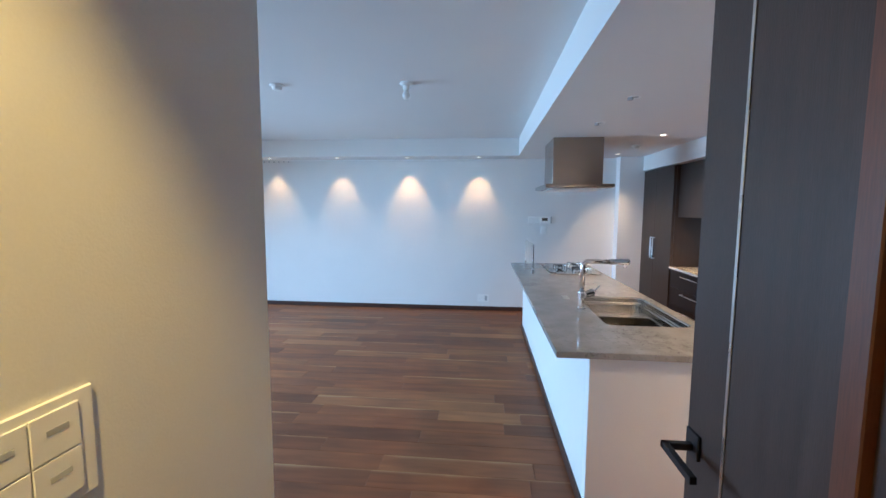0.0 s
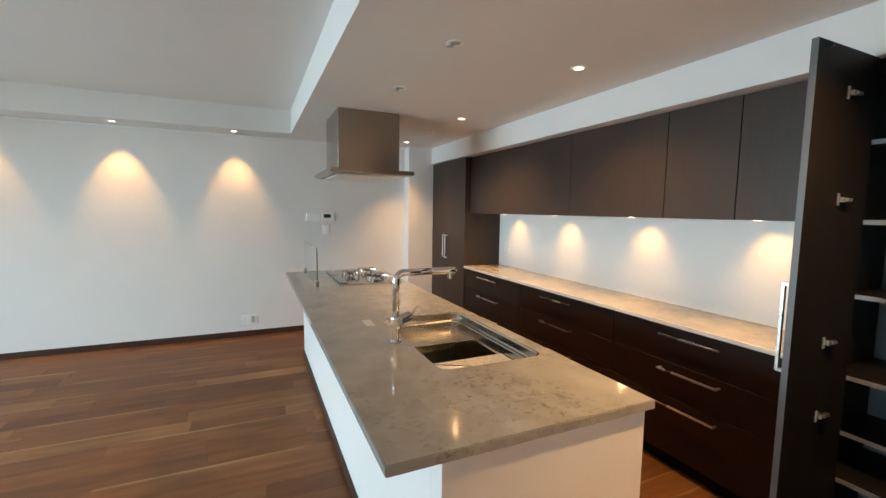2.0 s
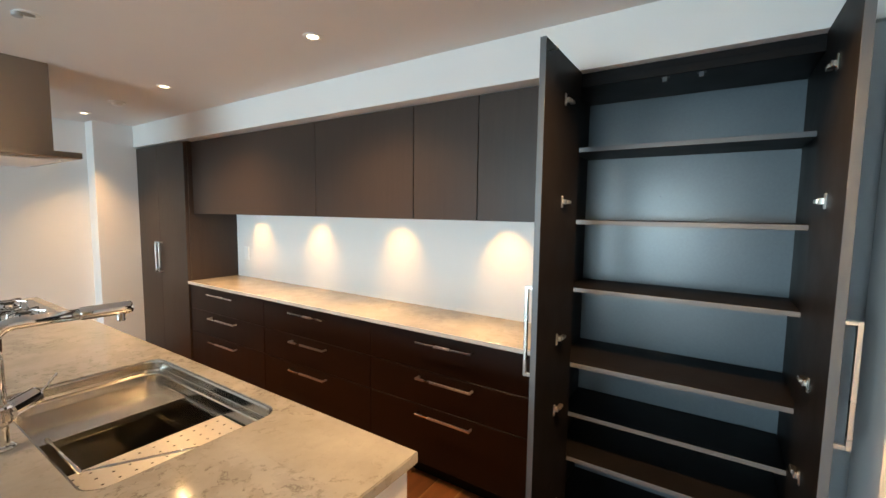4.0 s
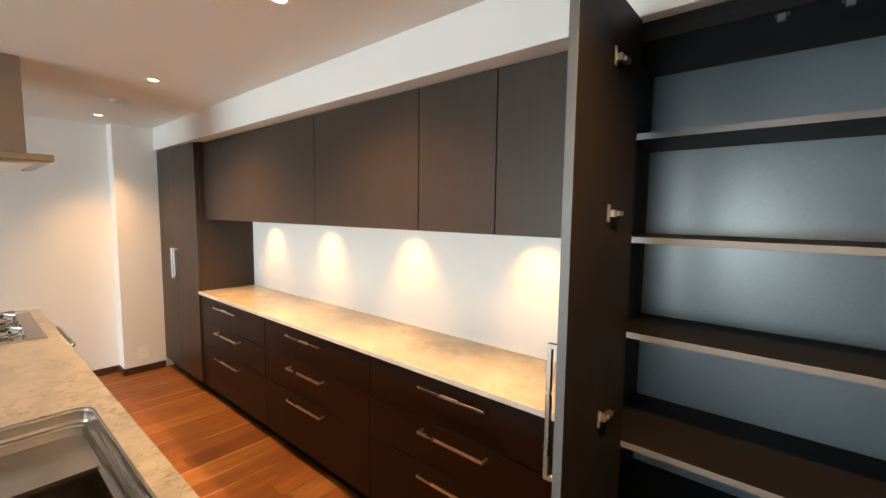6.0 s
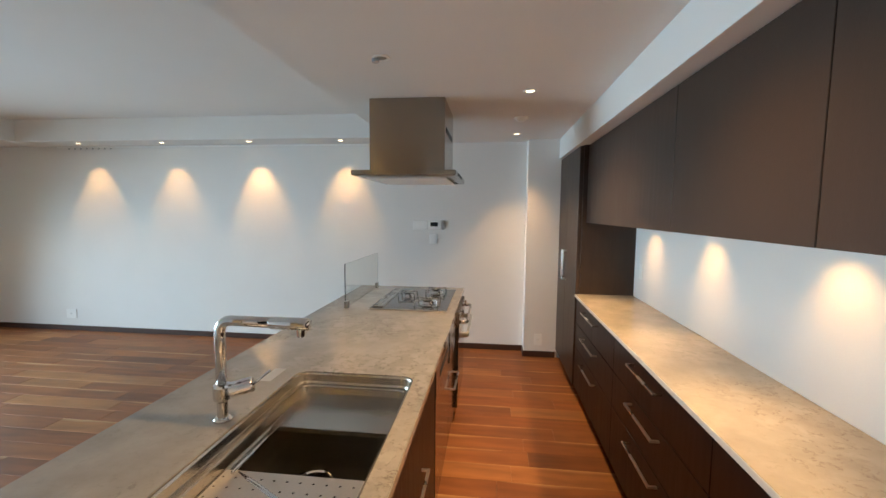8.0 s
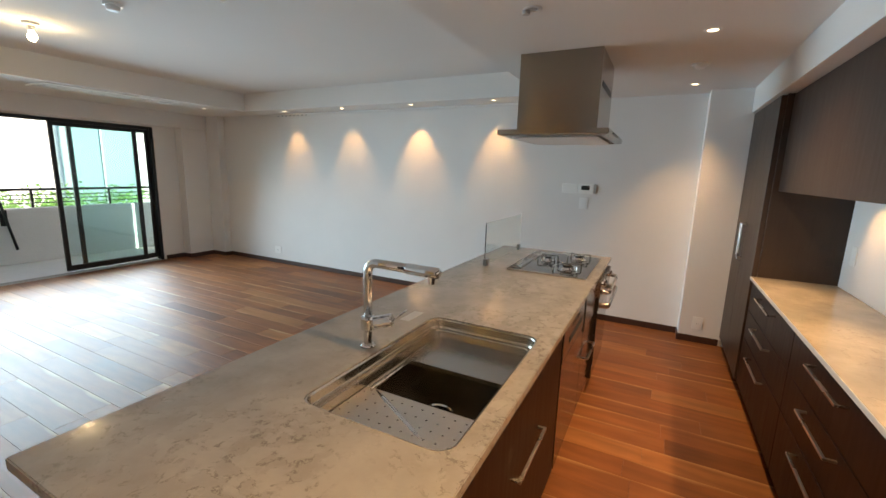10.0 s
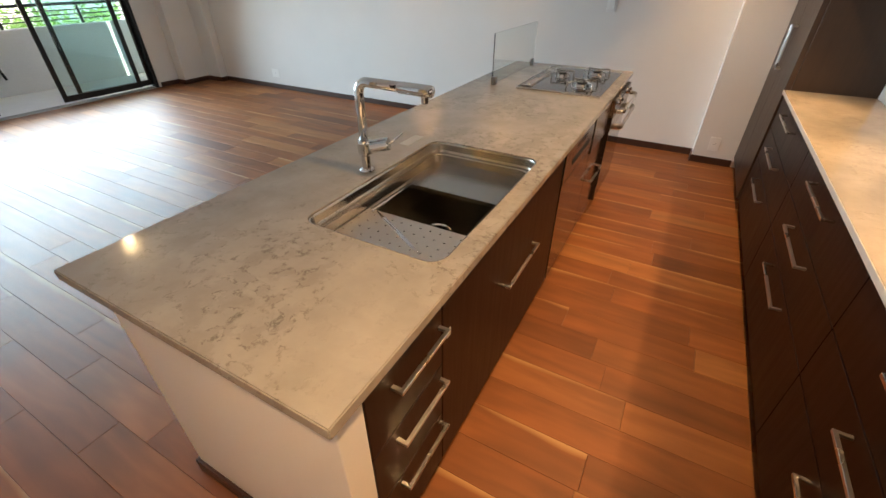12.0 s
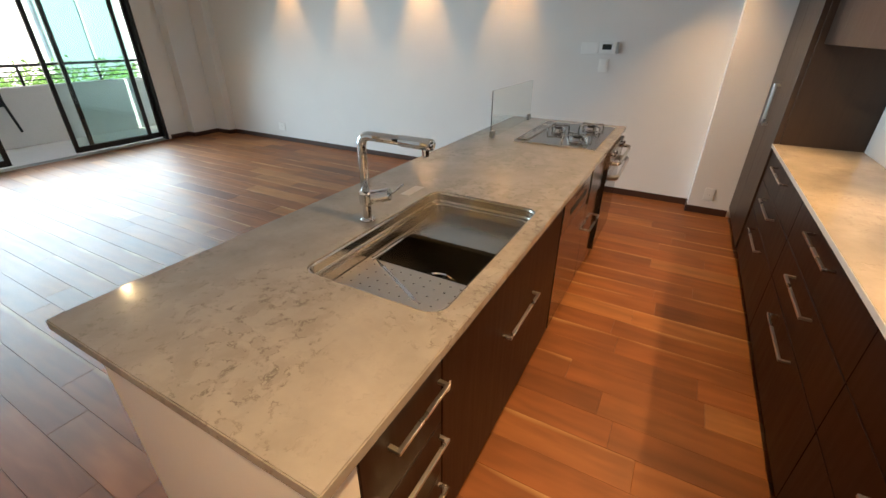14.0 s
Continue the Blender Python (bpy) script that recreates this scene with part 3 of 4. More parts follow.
unit = island_unit("drawer_cabinet", 2.09, 2.41, "dark brown three-drawer island cabinet", "cabinet")
for z0, z1, hz in ((0.582, 0.805, 0.735), (0.366, 0.578, 0.535), (0.10, 0.362, 0.33)):
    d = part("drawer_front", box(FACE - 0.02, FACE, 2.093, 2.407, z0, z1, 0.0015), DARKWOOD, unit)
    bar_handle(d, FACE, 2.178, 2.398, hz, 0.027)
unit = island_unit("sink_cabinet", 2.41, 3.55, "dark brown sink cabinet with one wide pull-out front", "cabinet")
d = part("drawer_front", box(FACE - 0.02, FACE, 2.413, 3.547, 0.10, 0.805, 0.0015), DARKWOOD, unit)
bar_handle(d, FACE, 2.852, 3.186, 0.545, 0.027)
part("sticker", box(FACE, FACE + 0.0006, 2.436, 2.456, 0.655, 0.685), PLASTIC, d, "small white sticker")
dish = island_unit("dishwasher", 3.55, 4.15, "built-in dishwasher with brown front and steel control strip", "dishwasher")
f = part("door_front", box(FACE - 0.02, FACE + 0.003, 3.553, 4.147, 0.10, 0.645, 0.0015), GLOSSWOOD, dish, "glossy brown door front")
c = part("control_strip", box(FACE - 0.02, FACE + 0.005, 3.553, 4.147, 0.649, 0.805, 0.004), HOODSTEEL, dish, "steel control strip")
part("grip_recess", box(FACE + 0.005, FACE + 0.007, 3.70, 4.05, 0.702, 0.732, 0.0008), RUBBER, c, "black grip recess")
part("display", box(FACE + 0.005, FACE + 0.0062, 3.78, 3.96, 0.765, 0.785, 0.0004), LCD, c, "dark display")
slim = island_unit("slim_cabinet", 4.15, 4.60, "slim island cabinet with steel upper and brown lower front", "cabinet")
part("upper_front", box(FACE - 0.02, FACE + 0.010, 4.153, 4.597, 0.60, 0.805, 0.004), HOODSTEEL, slim, "steel upper front")
d = part("lower_front", box(FACE - 0.02, FACE + 0.003, 4.153, 4.597, 0.10, 0.596, 0.0015), GLOSSWOOD, slim, "glossy brown lower front")
bar_handle(d, FACE + 0.003, 4.24, 4.54, 0.40, 0.030)
oven = island_unit("gas_oven", 4.60, 5.29, "built-in gas oven with black glass door and steel handles", "oven")
OX = FACE + 0.026
cp = part("control_panel", box(FACE - 0.02, OX + 0.006, 4.603, 5.217, 0.695, 0.805, 0.005, segments=2), HOODSTEEL, oven, "steel control panel")
for y in (4.69, 4.78, 5.04, 5.13):
    kb = part("knob", tube([(OX + 0.006, y, 0.775), (OX + 0.014, y, 0.775), (OX + 0.017, y, 0.775)], [0.016, 0.015, 0.011], 20), CHROME, cp, "chrome gas knob")
    part("grip", box(OX + 0.017, OX + 0.025, y - 0.003, y + 0.003, 0.764, 0.786, 0.0015), CHROME, kb)
part("display", box(OX + 0.006, OX + 0.0075, 4.85, 4.97, 0.762, 0.788, 0.0005), LCD, cp, "dark display")
od = part("oven_door", box(FACE - 0.02, OX, 4.605, 5.215, 0.20, 0.690, 0.006, segments=2), OVENGLASS, oven, "black oven glass")
part("door_trim", box(OX, OX + 0.004, 4.610, 5.210, 0.600, 0.686, 0.0015), HOODSTEEL, od, "steel door trim")


def broad_grip(parent, x, z, reach, flat, label):
    """A bowed pull, taller than thick, standing off the front."""
    hx = x + reach
    way = bend((x, 4.625, z), (hx, 4.625, z), (hx, 4.91, z), 0.04) + bend((hx, 4.91, z), (hx, 5.195, z), (x, 5.195, z), 0.04)[1:]
    bm = tube(way, 0.010, 14)
    for v in bm.verts:
        v.co.z = z + (v.co.z - z) * flat
    return part("oven_handle", bm, NICKEL, parent, label, smooth=True)


broad_grip(cp, OX + 0.006, 0.735, 0.055, 1.3, "satin control panel grip")
broad_grip(od, OX + 0.004, 0.640, 0.060, 2.0, "broad satin oven handle")
part("lower_drawer", box(FACE - 0.02, OX - 0.003, 4.605, 5.215, 0.102, 0.195, 0.003), OVENGLASS, oven)
part("far_panel", box(FACE - 0.02, FACE, 5.220, 5.287, 0.10, 0.805, 0.0015), BLACKLAM, oven)

# sink
sink = thing("sink", (0.93, 2.9, 0.62), "brushed stainless steel kitchen sink with stepped rim", "sink")


def rl(inset, r):
    return sum(rrect(SX0 + inset, SX1 - inset, SY0 + inset, SY1 - inset, r), [])


part("bowl", loft([(rl(-0.012, 0.066), TOP - 0.0335), (rl(0.006, 0.055), TOP - 0.0335), (rl(0.010, 0.052), TOP - 0.038), (rl(0.013, 0.05), TOP - 0.046), (rl(0.024, 0.045), TOP - 0.048), (rl(0.027, 0.043), TOP - 0.053), (rl(0.030, 0.041), TOP - 0.085), (rl(0.040, 0.036), TOP - 0.088), (rl(0.043, 0.034), TOP - 0.094), (rl(0.048, 0.032), TOP - 0.20), (rl(0.058, 0.03), TOP - 0.214), (rl(0.075, 0.03), TOP - 0.219)]), SINKSTEEL, sink)
part("rim", loft([(rl(0.0005, 0.055), TOP - 0.004), (rl(0.006, 0.052), TOP - 0.003), (rl(0.009, 0.05), TOP - 0.010), (rl(0.010, 0.05), TOP - 0.036)], cap=False), SINKSTEEL, sink)
part("drain", lathe(0.905, 2.93, [(0.072, TOP - 0.2185), (0.072, TOP - 0.2125), (0.064, TOP - 0.2115), (0.060, TOP - 0.2165), (0.012, TOP - 0.2175)], 32), CHROME, sink, "round chrome drain")
TX0, TX1 = SX0 + 0.036, SX1 - 0.036


def drainer():
    """Perforated plate on the ledge: each cell a square with an eight-sided hole."""
    bm = bmesh.new()
    nx, ny, y0, y1, z = 22, 12, SY0 + 0.036, 2.775, TOP - 0.084
    dx, dy = (TX1 - TX0) / nx, (y1 - y0) / ny
    for i in range(nx):
        for j in range(ny):
            cx, cy = TX0 + (i + 0.5) * dx, y0 + (j + 0.5) * dy
            cs = [bm.verts.new((cx + a * dx / 2, cy + b * dy / 2, z)) for a, b in ((-1, -1), (1, -1), (1, 1), (-1, 1))]
            if i % 2 or j % 2:
                bm.faces.new(cs)
                continue
            h = [bm.verts.new((cx + 0.0042 * math.cos(math.radians(225 + 45 * k)), cy + 0.0042 * math.sin(math.radians(225 + 45 * k)), z)) for k in range(8)]
            for q in range(4):
                a, b, c = h[2 * q], h[2 * q + 1], h[(2 * q + 2) % 8]
                bm.faces.new((cs[q], b, a))
                bm.faces.new((cs[q], cs[(q + 1) % 4], b))
                bm.faces.new((cs[(q + 1) % 4], c, b))
    bmesh.ops.remove_doubles(bm, verts=bm.verts, dist=0.0004)
    g = bmesh.ops.extrude_face_region(bm, geom=bm.faces[:])
    bmesh.ops.translate(bm, verts=[v for v in g["geom"] if isinstance(v, bmesh.types.BMVert)], vec=(0, 0, -0.0015))
    bmesh.ops.recalc_face_normals(bm, faces=bm.faces)
    return bm


solid("sink_drainer_plate", drainer(), PLATESTEEL, (0.93, 2.65, TOP - 0.0855), "perforated stainless steel drainer plate in the sink", "drainer plate")
# flattened chrome strip added for the light reflected diagonally across the plate
glint_strip = tube([(0.752, 2.770, TOP - 0.0840), (0.80, 2.7424, TOP - 0.0840), (0.98, 2.6388, TOP - 0.0840), (1.03, 2.61, TOP - 0.0840)], [0.003, 0.0075, 0.0075, 0.003], 12)
for v in glint_strip.verts:
    v.co.z = TOP - 0.0840 + (v.co.z - TOP + 0.0840) * 0.22
part("glint_strip", glint_strip, CHROME, bpy.data.objects["sink_drainer_plate"], "bright chrome strip in place of a diagonal glint", smooth=True)
tray = thing("sink_tray", (0.93, 3.15, TOP - 0.088), "flat stainless steel tray on the sink ledge", "tray")
part("plate", box(TX0, TX1, 3.03, SY1 - 0.037, TOP - 0.088, TOP - 0.083, 0.001), SINKSTEEL, tray)
part("lip", box(TX0, TX1, 3.022, 3.03, TOP - 0.100, TOP - 0.081, 0.0015), SINKSTEEL, tray)
solid("sink_rail", tube([(SX0 + 0.066, 2.755, TOP - 0.079), (SX0 + 0.066, 3.045, TOP - 0.079)], 0.0055, 12), CHROME, (SX0 + 0.066, 2.9, TOP - 0.087), "thin chrome rail along the sink ledge", "sink rail", smooth=True)
solid("sticker", box(0.565, 0.612, 3.20, 3.33, TOP, TOP + 0.0008), GREYPL, (0.59, 3.26, TOP), "small pale sticker on the worktop", "sticker")

# tap
tap = thing("kitchen_tap", (0.623, 2.893, TOP), "chrome L-shaped pull-out kitchen tap with side lever", "tap")
part("base_flange", lathe(0.623, 2.893, [(0.028, TOP), (0.028, TOP + 0.005), (0.024, TOP + 0.009), (0.017, TOP + 0.010)], 28), CHROME, tap, smooth=False)
part("body", lathe(0.623, 2.893, [(0.0165, TOP + 0.009), (0.0165, TOP + 0.062), (0.025, TOP + 0.070), (0.0265, TOP + 0.078), (0.0265, TOP + 0.112), (0.025, TOP + 0.118), (0.015, TOP + 0.122)], 28), CHROME, tap)
part("neck", tube(bend((0.623, 2.893, TOP + 0.12), (0.623, 2.893, TOP + 0.328), (0.80, 2.886, TOP + 0.328), 0.04, 8), 0.0165, 18), CHROME, tap, smooth=True)
sp = part("spray_head", tube([(0.795, 2.886, TOP + 0.328), (0.80, 2.886, TOP + 0.328), (0.915, 2.882, TOP + 0.328), (0.924, 2.882, TOP + 0.328)], [0.0165, 0.0195, 0.0195, 0.0175], 20), CHROME, tap, smooth=True)
part("nozzle", lathe(0.896, 2.883, [(0.010, TOP + 0.288), (0.012, TOP + 0.292), (0.0125, TOP + 0.314)], 18), CHROME, sp)
part("lever_barrel", tube([(0.635, 2.90, TOP + 0.094), (0.645, 2.904, TOP + 0.095), (0.702, 2.930, TOP + 0.108), (0.707, 2.932, TOP + 0.109)], [0.019, 0.025, 0.025, 0.022], 22), CHROME, tap)
part("lever", tube([(0.70, 2.925, TOP + 0.103), (0.722, 2.935, TOP + 0.12), (0.755, 2.952, TOP + 0.15)], [0.0045, 0.004, 0.0035], 10), CHROME, tap, smooth=True)

# cooktop
cook = thing("gas_cooktop", (0.91, 4.82, TOP), "black glass gas cooktop with three burners", "cooktop")
part("glass_plate", box(0.652, 1.178, 4.432, 5.205, TOP + 0.0005, TOP + 0.009, 0.003), COOKGLASS, cook)
part("frame_strip", boxes((0.648, 1.182, 4.424, 4.432, TOP + 0.0005, TOP + 0.012), (0.648, 0.652, 4.432, 5.205, TOP + 0.0005, TOP + 0.012), bevel=0.001), STEEL, cook, "steel edge strip")
part("vent_strip", boxes((0.664, 0.672, 4.47, 5.17, TOP + 0.0095, TOP + 0.017), (0.722, 0.730, 4.47, 5.17, TOP + 0.0095, TOP + 0.017), (0.672, 0.722, 4.47, 4.482, TOP + 0.0095, TOP + 0.017), (0.672, 0.722, 5.158, 5.17, TOP + 0.0095, TOP + 0.017), (0.672, 0.722, 4.482, 5.158, TOP + 0.0095, TOP + 0.0125), (0.692, 0.702, 4.482, 5.158, TOP + 0.0128, TOP + 0.016), bevel=0.001), STEEL, cook, "steel vent strip")


def burner(x, y, s):
    b = part("burner", lathe(x, y, [(0.062 * s, TOP + 0.0095), (0.060 * s, TOP + 0.013), (0.045 * s, TOP + 0.014), (0.036 * s, TOP + 0.026), (0.030 * s, TOP + 0.030), (0.012 * s, TOP + 0.031)], 28), CHROME, cook, "chrome burner")
    part("burner_cap", lathe(x, y, [(0.030 * s, TOP + 0.0312), (0.031 * s, TOP + 0.037), (0.022 * s, TOP + 0.040)], 24), IRON, b)
    bm = bmesh.new()
    for k in range(4):
        a = math.radians(45 + 90 * k)
        u = Vector((math.cos(a), math.sin(a), 0))
        c = Vector((x, y, TOP))
        tube([c + u * 0.105 * s + Vector((0, 0, 0.011)), c + u * 0.100 * s + Vector((0, 0, 0.044)), c + u * 0.035 * s + Vector((0, 0, 0.048)), c + u * 0.028 * s + Vector((0, 0, 0.046))], [0.0056, 0.0052, 0.0050, 0.0045], 8, bm)
    ring = [Vector((x, y, TOP + 0.046)) + Vector((math.cos(t), math.sin(t), 0)) * 0.040 * s for t in [2 * math.pi * k / 20 for k in range(20)]]
    tube(ring, 0.0036, 8, bm, closed=True)
    part("pan_support", bm, SUPPORT, cook, "polished steel pan support")


burner(1.02, 4.63, 1.1)
burner(0.83, 4.86, 0.85)
burner(1.03, 5.03, 1.0)

screen = thing("splash_guard", (0.477, 4.84, TOP), "clear glass splash guard beside the cooktop", "splash guard")
gp = part("glass_sheet", box(0.4735, 0.4805, 4.43, 5.255, TOP + 0.006, TOP + 0.308, 0.0008), CLEAR, screen, "clear glass sheet")
gp.visible_shadow = False
for y in (4.455, 5.225):
    part("clamp", box(0.462, 0.492, y - 0.017, y + 0.017, TOP, TOP + 0.048, 0.002), GREYGLASSCLIP, screen, "steel glass clamp")

# hood
hood = thing("range_hood", (0.903, 4.74, 1.74), "brushed steel island range hood hung from the ceiling", "range hood")
part("duct_cover", box(0.651, 1.155, 4.449, 5.02, 1.785, K, 0.002), HOODSTEEL, hood)


def canopy():
    bm = bmesh.new()
    loops = [((0.651, 1.155, 4.449, 5.02), 1.786), ((0.566, 1.240, 4.316, 5.165), 1.784), ((0.566, 1.240, 4.316, 5.165), 1.752), ((0.585, 1.221, 4.335, 5.146), 1.746), ((0.61, 1.196, 4.38, 5.10), 1.746), ((0.62, 1.186, 4.39, 5.09), 1.752)]
    rows = [[bm.verts.new((x, y, z)) for x, y in ((a, c), (b, c), (b, d), (a, d))] for (a, b, c, d), z in loops]
    for p, q in zip(rows, rows[1:]):
        for k in range(4):
            bm.faces.new((p[k], p[(k + 1) % 4], q[(k + 1) % 4], q[k]))
    bm.faces.new(rows[0])
    bm.faces.new(rows[-1])
    bmesh.ops.recalc_face_normals(bm, faces=bm.faces)
    bmesh.ops.bevel(bm, geom=[e for e in bm.edges if all(v.co.z < 1.79 and v.co.z > 1.75 for v in e.verts)], offset=0.002, segments=1, affect="EDGES")
    return bm


part("canopy", canopy(), HOODSTEEL, hood)
part("rectifier_plate", box(0.635, 1.171, 4.405, 5.075, 1.736, 1.7455, 0.003), PANEL, hood, "pale rectifier plate")
part("control_strip", box(1.236, 1.243, 4.55, 4.85, 1.764, 1.780, 0.001), BLACKMETAL, hood, "black control strip")
part("duct_slot", box(1.155, 1.1575, 4.53, 4.95, 2.05, 2.085, 0.001), BLACKMETAL, hood, "dark vent slot")

# ---- kitchen wall run ----
CF = 2.155       # worktop front
BF = 2.172       # drawer fronts
UF = 2.225       # upper doors
counter = thing("kitchen_worktop", (2.38, 3.57, 0.838), "cream veined quartz kitchen worktop with a pale grey edge", "worktop")
part("slab", box(CF + 0.003, EAST - 0.006, 1.972, 5.168, 0.838, 0.860, 0.001), QUARTZ2, counter)
part("front_edge", box(CF, CF + 0.0028, 1.972, 5.168, 0.8375, 0.8598, 0.001), EDGEWHITE, counter, "pale grey front edge")
solid("backsplash", box(EAST - 0.005, EAST - 0.001, 1.972, 5.168, 0.861, 1.444), PANEL, (EAST, 3.57, 0.86), "white satin backsplash panel", "backsplash", "structure")
solid("outlet", boxes((EAST - 0.012, EAST - 0.0052, 4.98, 5.05, 1.02, 1.14), bevel=0.002), PLASTIC, (EAST, 5.0, 1.02), "white wall outlet on the backsplash", "outlet")


def drawer_unit(y0, y1, hy0, hy1):
    u = thing("drawer_unit", (2.39, (y0 + y1) / 2, 0), "dark brown base unit with three wide drawers", "cabinet", "drawer units")
    panels(u, BLACKLAM, side_panel=((BF + 0.021, EAST - 0.002, y0 + 0.001, y0 + 0.018, 0.09, 0.836), (BF + 0.021, EAST - 0.002, y1 - 0.018, y1 - 0.001, 0.09, 0.836)), bottom_panel=((BF + 0.021, EAST - 0.002, y0 + 0.0182, y1 - 0.0182, 0.09, 0.108),))
    part("toe_kick", box(2.225, 2.24, y0, y1, 0.003, 0.088), BLACKLAM, u)
    for z0, z1, hz in ((0.628, 0.828, 0.785), (0.428, 0.624, 0.585), (0.092, 0.424, 0.385)):
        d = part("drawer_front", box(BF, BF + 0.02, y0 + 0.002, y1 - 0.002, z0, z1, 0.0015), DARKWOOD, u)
        bar_handle(d, BF, hy0, hy1, hz)
    return u


drawer_unit(4.10, 5.166, 4.455, 4.83)
drawer_unit(3.04, 4.10, 3.425, 3.775)
drawer_unit(1.973, 3.04, 2.338, 2.683)


def wall_cabinet(y0, y1):
    u = thing("wall_cabinet", (2.42, (y0 + y1) / 2, 1.445), "dark brown handleless wall cabinet under the bulkhead", "cabinet", "wall cabinets")
    part("carcass", box(UF + 0.022, EAST - 0.002, y0 + 0.001, y1 - 0.001, 1.455, 2.060, 0.001), BLACKLAM, u)
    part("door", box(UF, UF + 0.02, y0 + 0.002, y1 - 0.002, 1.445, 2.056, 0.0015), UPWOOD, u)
    return u


for y0, y1 in ((3.576, 5.166), (2.770, 3.576), (2.369, 2.770), (1.973, 2.369)):
    wall_cabinet(y0, y1)


def tall_unit(y0, y1, meet):
    u = thing("tall_cabinet", (2.39, (y0 + y1) / 2, 0), "dark brown full-height cabinet with two closed doors", "cabinet")
    panels(u, UPWOOD, side_panel=((BF + 0.021, EAST - 0.002, y0, y0 + 0.018, 0.09, 2.06), (BF + 0.021, EAST - 0.002, y1 - 0.018, y1, 0.09, 2.06)), back_panel=((EAST - 0.02, EAST - 0.002, y0 + 0.0182, y1 - 0.0182, 0.09, 2.06),), top_panel=((BF + 0.021, EAST - 0.0202, y0 + 0.0182, y1 - 0.0182, 2.04, 2.06),))
    part("toe_kick", box(2.225, 2.24, y0, y1, 0.003, 0.088), BLACKLAM, u)
    for a, b, h in ((y0 + 0.001, meet - 0.0015, meet - 0.035), (meet + 0.0015, y1 - 0.002, meet + 0.03)):
        d = part("door", box(BF - 0.012, BF + 0.019, a, b, 0.092, 2.052, 0.0015), UPWOOD, u)
        upright_handle(d, BF - 0.012, h, 0.90, 1.18, out=-0.03)
    return u


tall_unit(5.170, 6.083, 5.66)

# ---- open pantry ----
PF = 2.150
PY0, PY1 = 1.075, 1.955
pantry = thing("pantry_cabinet", (2.38, 1.5, 0), "open dark full-height pantry cabinet with empty shelves", "cabinet")
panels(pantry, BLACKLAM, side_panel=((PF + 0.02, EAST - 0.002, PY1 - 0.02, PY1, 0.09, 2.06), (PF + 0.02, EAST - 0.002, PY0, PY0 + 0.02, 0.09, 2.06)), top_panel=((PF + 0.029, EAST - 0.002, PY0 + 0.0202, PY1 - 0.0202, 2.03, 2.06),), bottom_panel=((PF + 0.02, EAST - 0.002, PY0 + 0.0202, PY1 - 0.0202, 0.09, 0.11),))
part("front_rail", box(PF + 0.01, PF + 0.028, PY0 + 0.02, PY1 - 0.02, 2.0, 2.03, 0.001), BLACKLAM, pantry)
part("back_panel", box(EAST - 0.02, EAST - 0.003, PY0 + 0.02, PY1 - 0.02, 0.11, 2.03), BACKLAM, pantry, "slate grey back panel")
part("toe_kick", box(2.22, 2.235, PY0, PY1, 0.003, 0.088), BLACKLAM, pantry)
for z in (1.778, 1.458, 1.150, 0.83, 0.56, 0.395):
    front = PF + (0.05 if z in (0.83, 0.395) else 0.14)
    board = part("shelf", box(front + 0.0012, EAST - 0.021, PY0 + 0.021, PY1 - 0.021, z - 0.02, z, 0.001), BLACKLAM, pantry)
    part("edge_band", box(front, front + 0.001, PY0 + 0.021, PY1 - 0.021, z - 0.0195, z - 0.0005), EDGEGREY, board, "grey edge band")
for y in (1.44, 1.557):
    part("door_catch", boxes((PF + 0.03, PF + 0.06, y - 0.014, y + 0.014, 2.000, 2.014), (PF + 0.03, PF + 0.04, y - 0.008, y + 0.008, 1.983, 2.000), bevel=0.001), CATCH, pantry, "dark grey plastic door catch")


def pantry_door(y, hinge_side, hz):
    """A door standing open at a right angle, with its cup hinges, pull and catch pin."""
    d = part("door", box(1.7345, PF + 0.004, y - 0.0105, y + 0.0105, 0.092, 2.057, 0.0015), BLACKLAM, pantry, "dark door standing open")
    part("edge_band", box(1.733, 1.7343, y - 0.0105, y + 0.0105, 0.092, 2.057, 0.0004), EDGEGREY, d, "grey-brown edge band")
    s = hinge_side
    upright_handle(d, 1.775, y + s * 0.0105, hz - 0.33, hz, axis="y", out=s * 0.035)
    for z in (1.905, 1.53, 1.0, 0.715, 0.31):
        bm = boxes((1.940, 1.955, min(y - s * 0.0105, y - s * 0.016), max(y - s * 0.0105, y - s * 0.016), z - 0.022, z + 0.022), (1.955, 1.975, min(y - s * 0.0105, y - s * 0.026), max(y - s * 0.0105, y - s * 0.026), z - 0.009, z + 0.009), (1.975, 2.010, min(y - s * 0.014, y - s * 0.030), max(y - s * 0.014, y - s * 0.030), z - 0.006, z + 0.006), bevel=0.0015)
        part("hinge", bm, NICKEL, d, "steel cup hinge")
    part("catch_pin", tube([(1.762, y - s * 0.0105, 2.02), (1.762, y - s * 0.035, 2.02), (1.75, y - s * 0.045, 2.02)], 0.002, 8), NICKEL, d, "thin steel catch pin", smooth=True)
    return d


pantry_door(1.866, 1, 1.23)
pantry_door(1.100, -1, 1.235)
side = thing("storage_cabinet", (2.38, 0.63, 0), "pale grey full-height cabinet with a closed door", "cabinet")
part("body", box(PF + 0.02, EAST - 0.002, 0.205, 1.073, 0.09, 2.06, 0.001), BLACKLAM, side)
sd = part("door", box(PF, PF + 0.019, 0.21, 1.071, 0.092, 2.057, 0.0015), GREYPL, side)
upright_handle(sd, PF, 0.965, 0.785, 0.99)

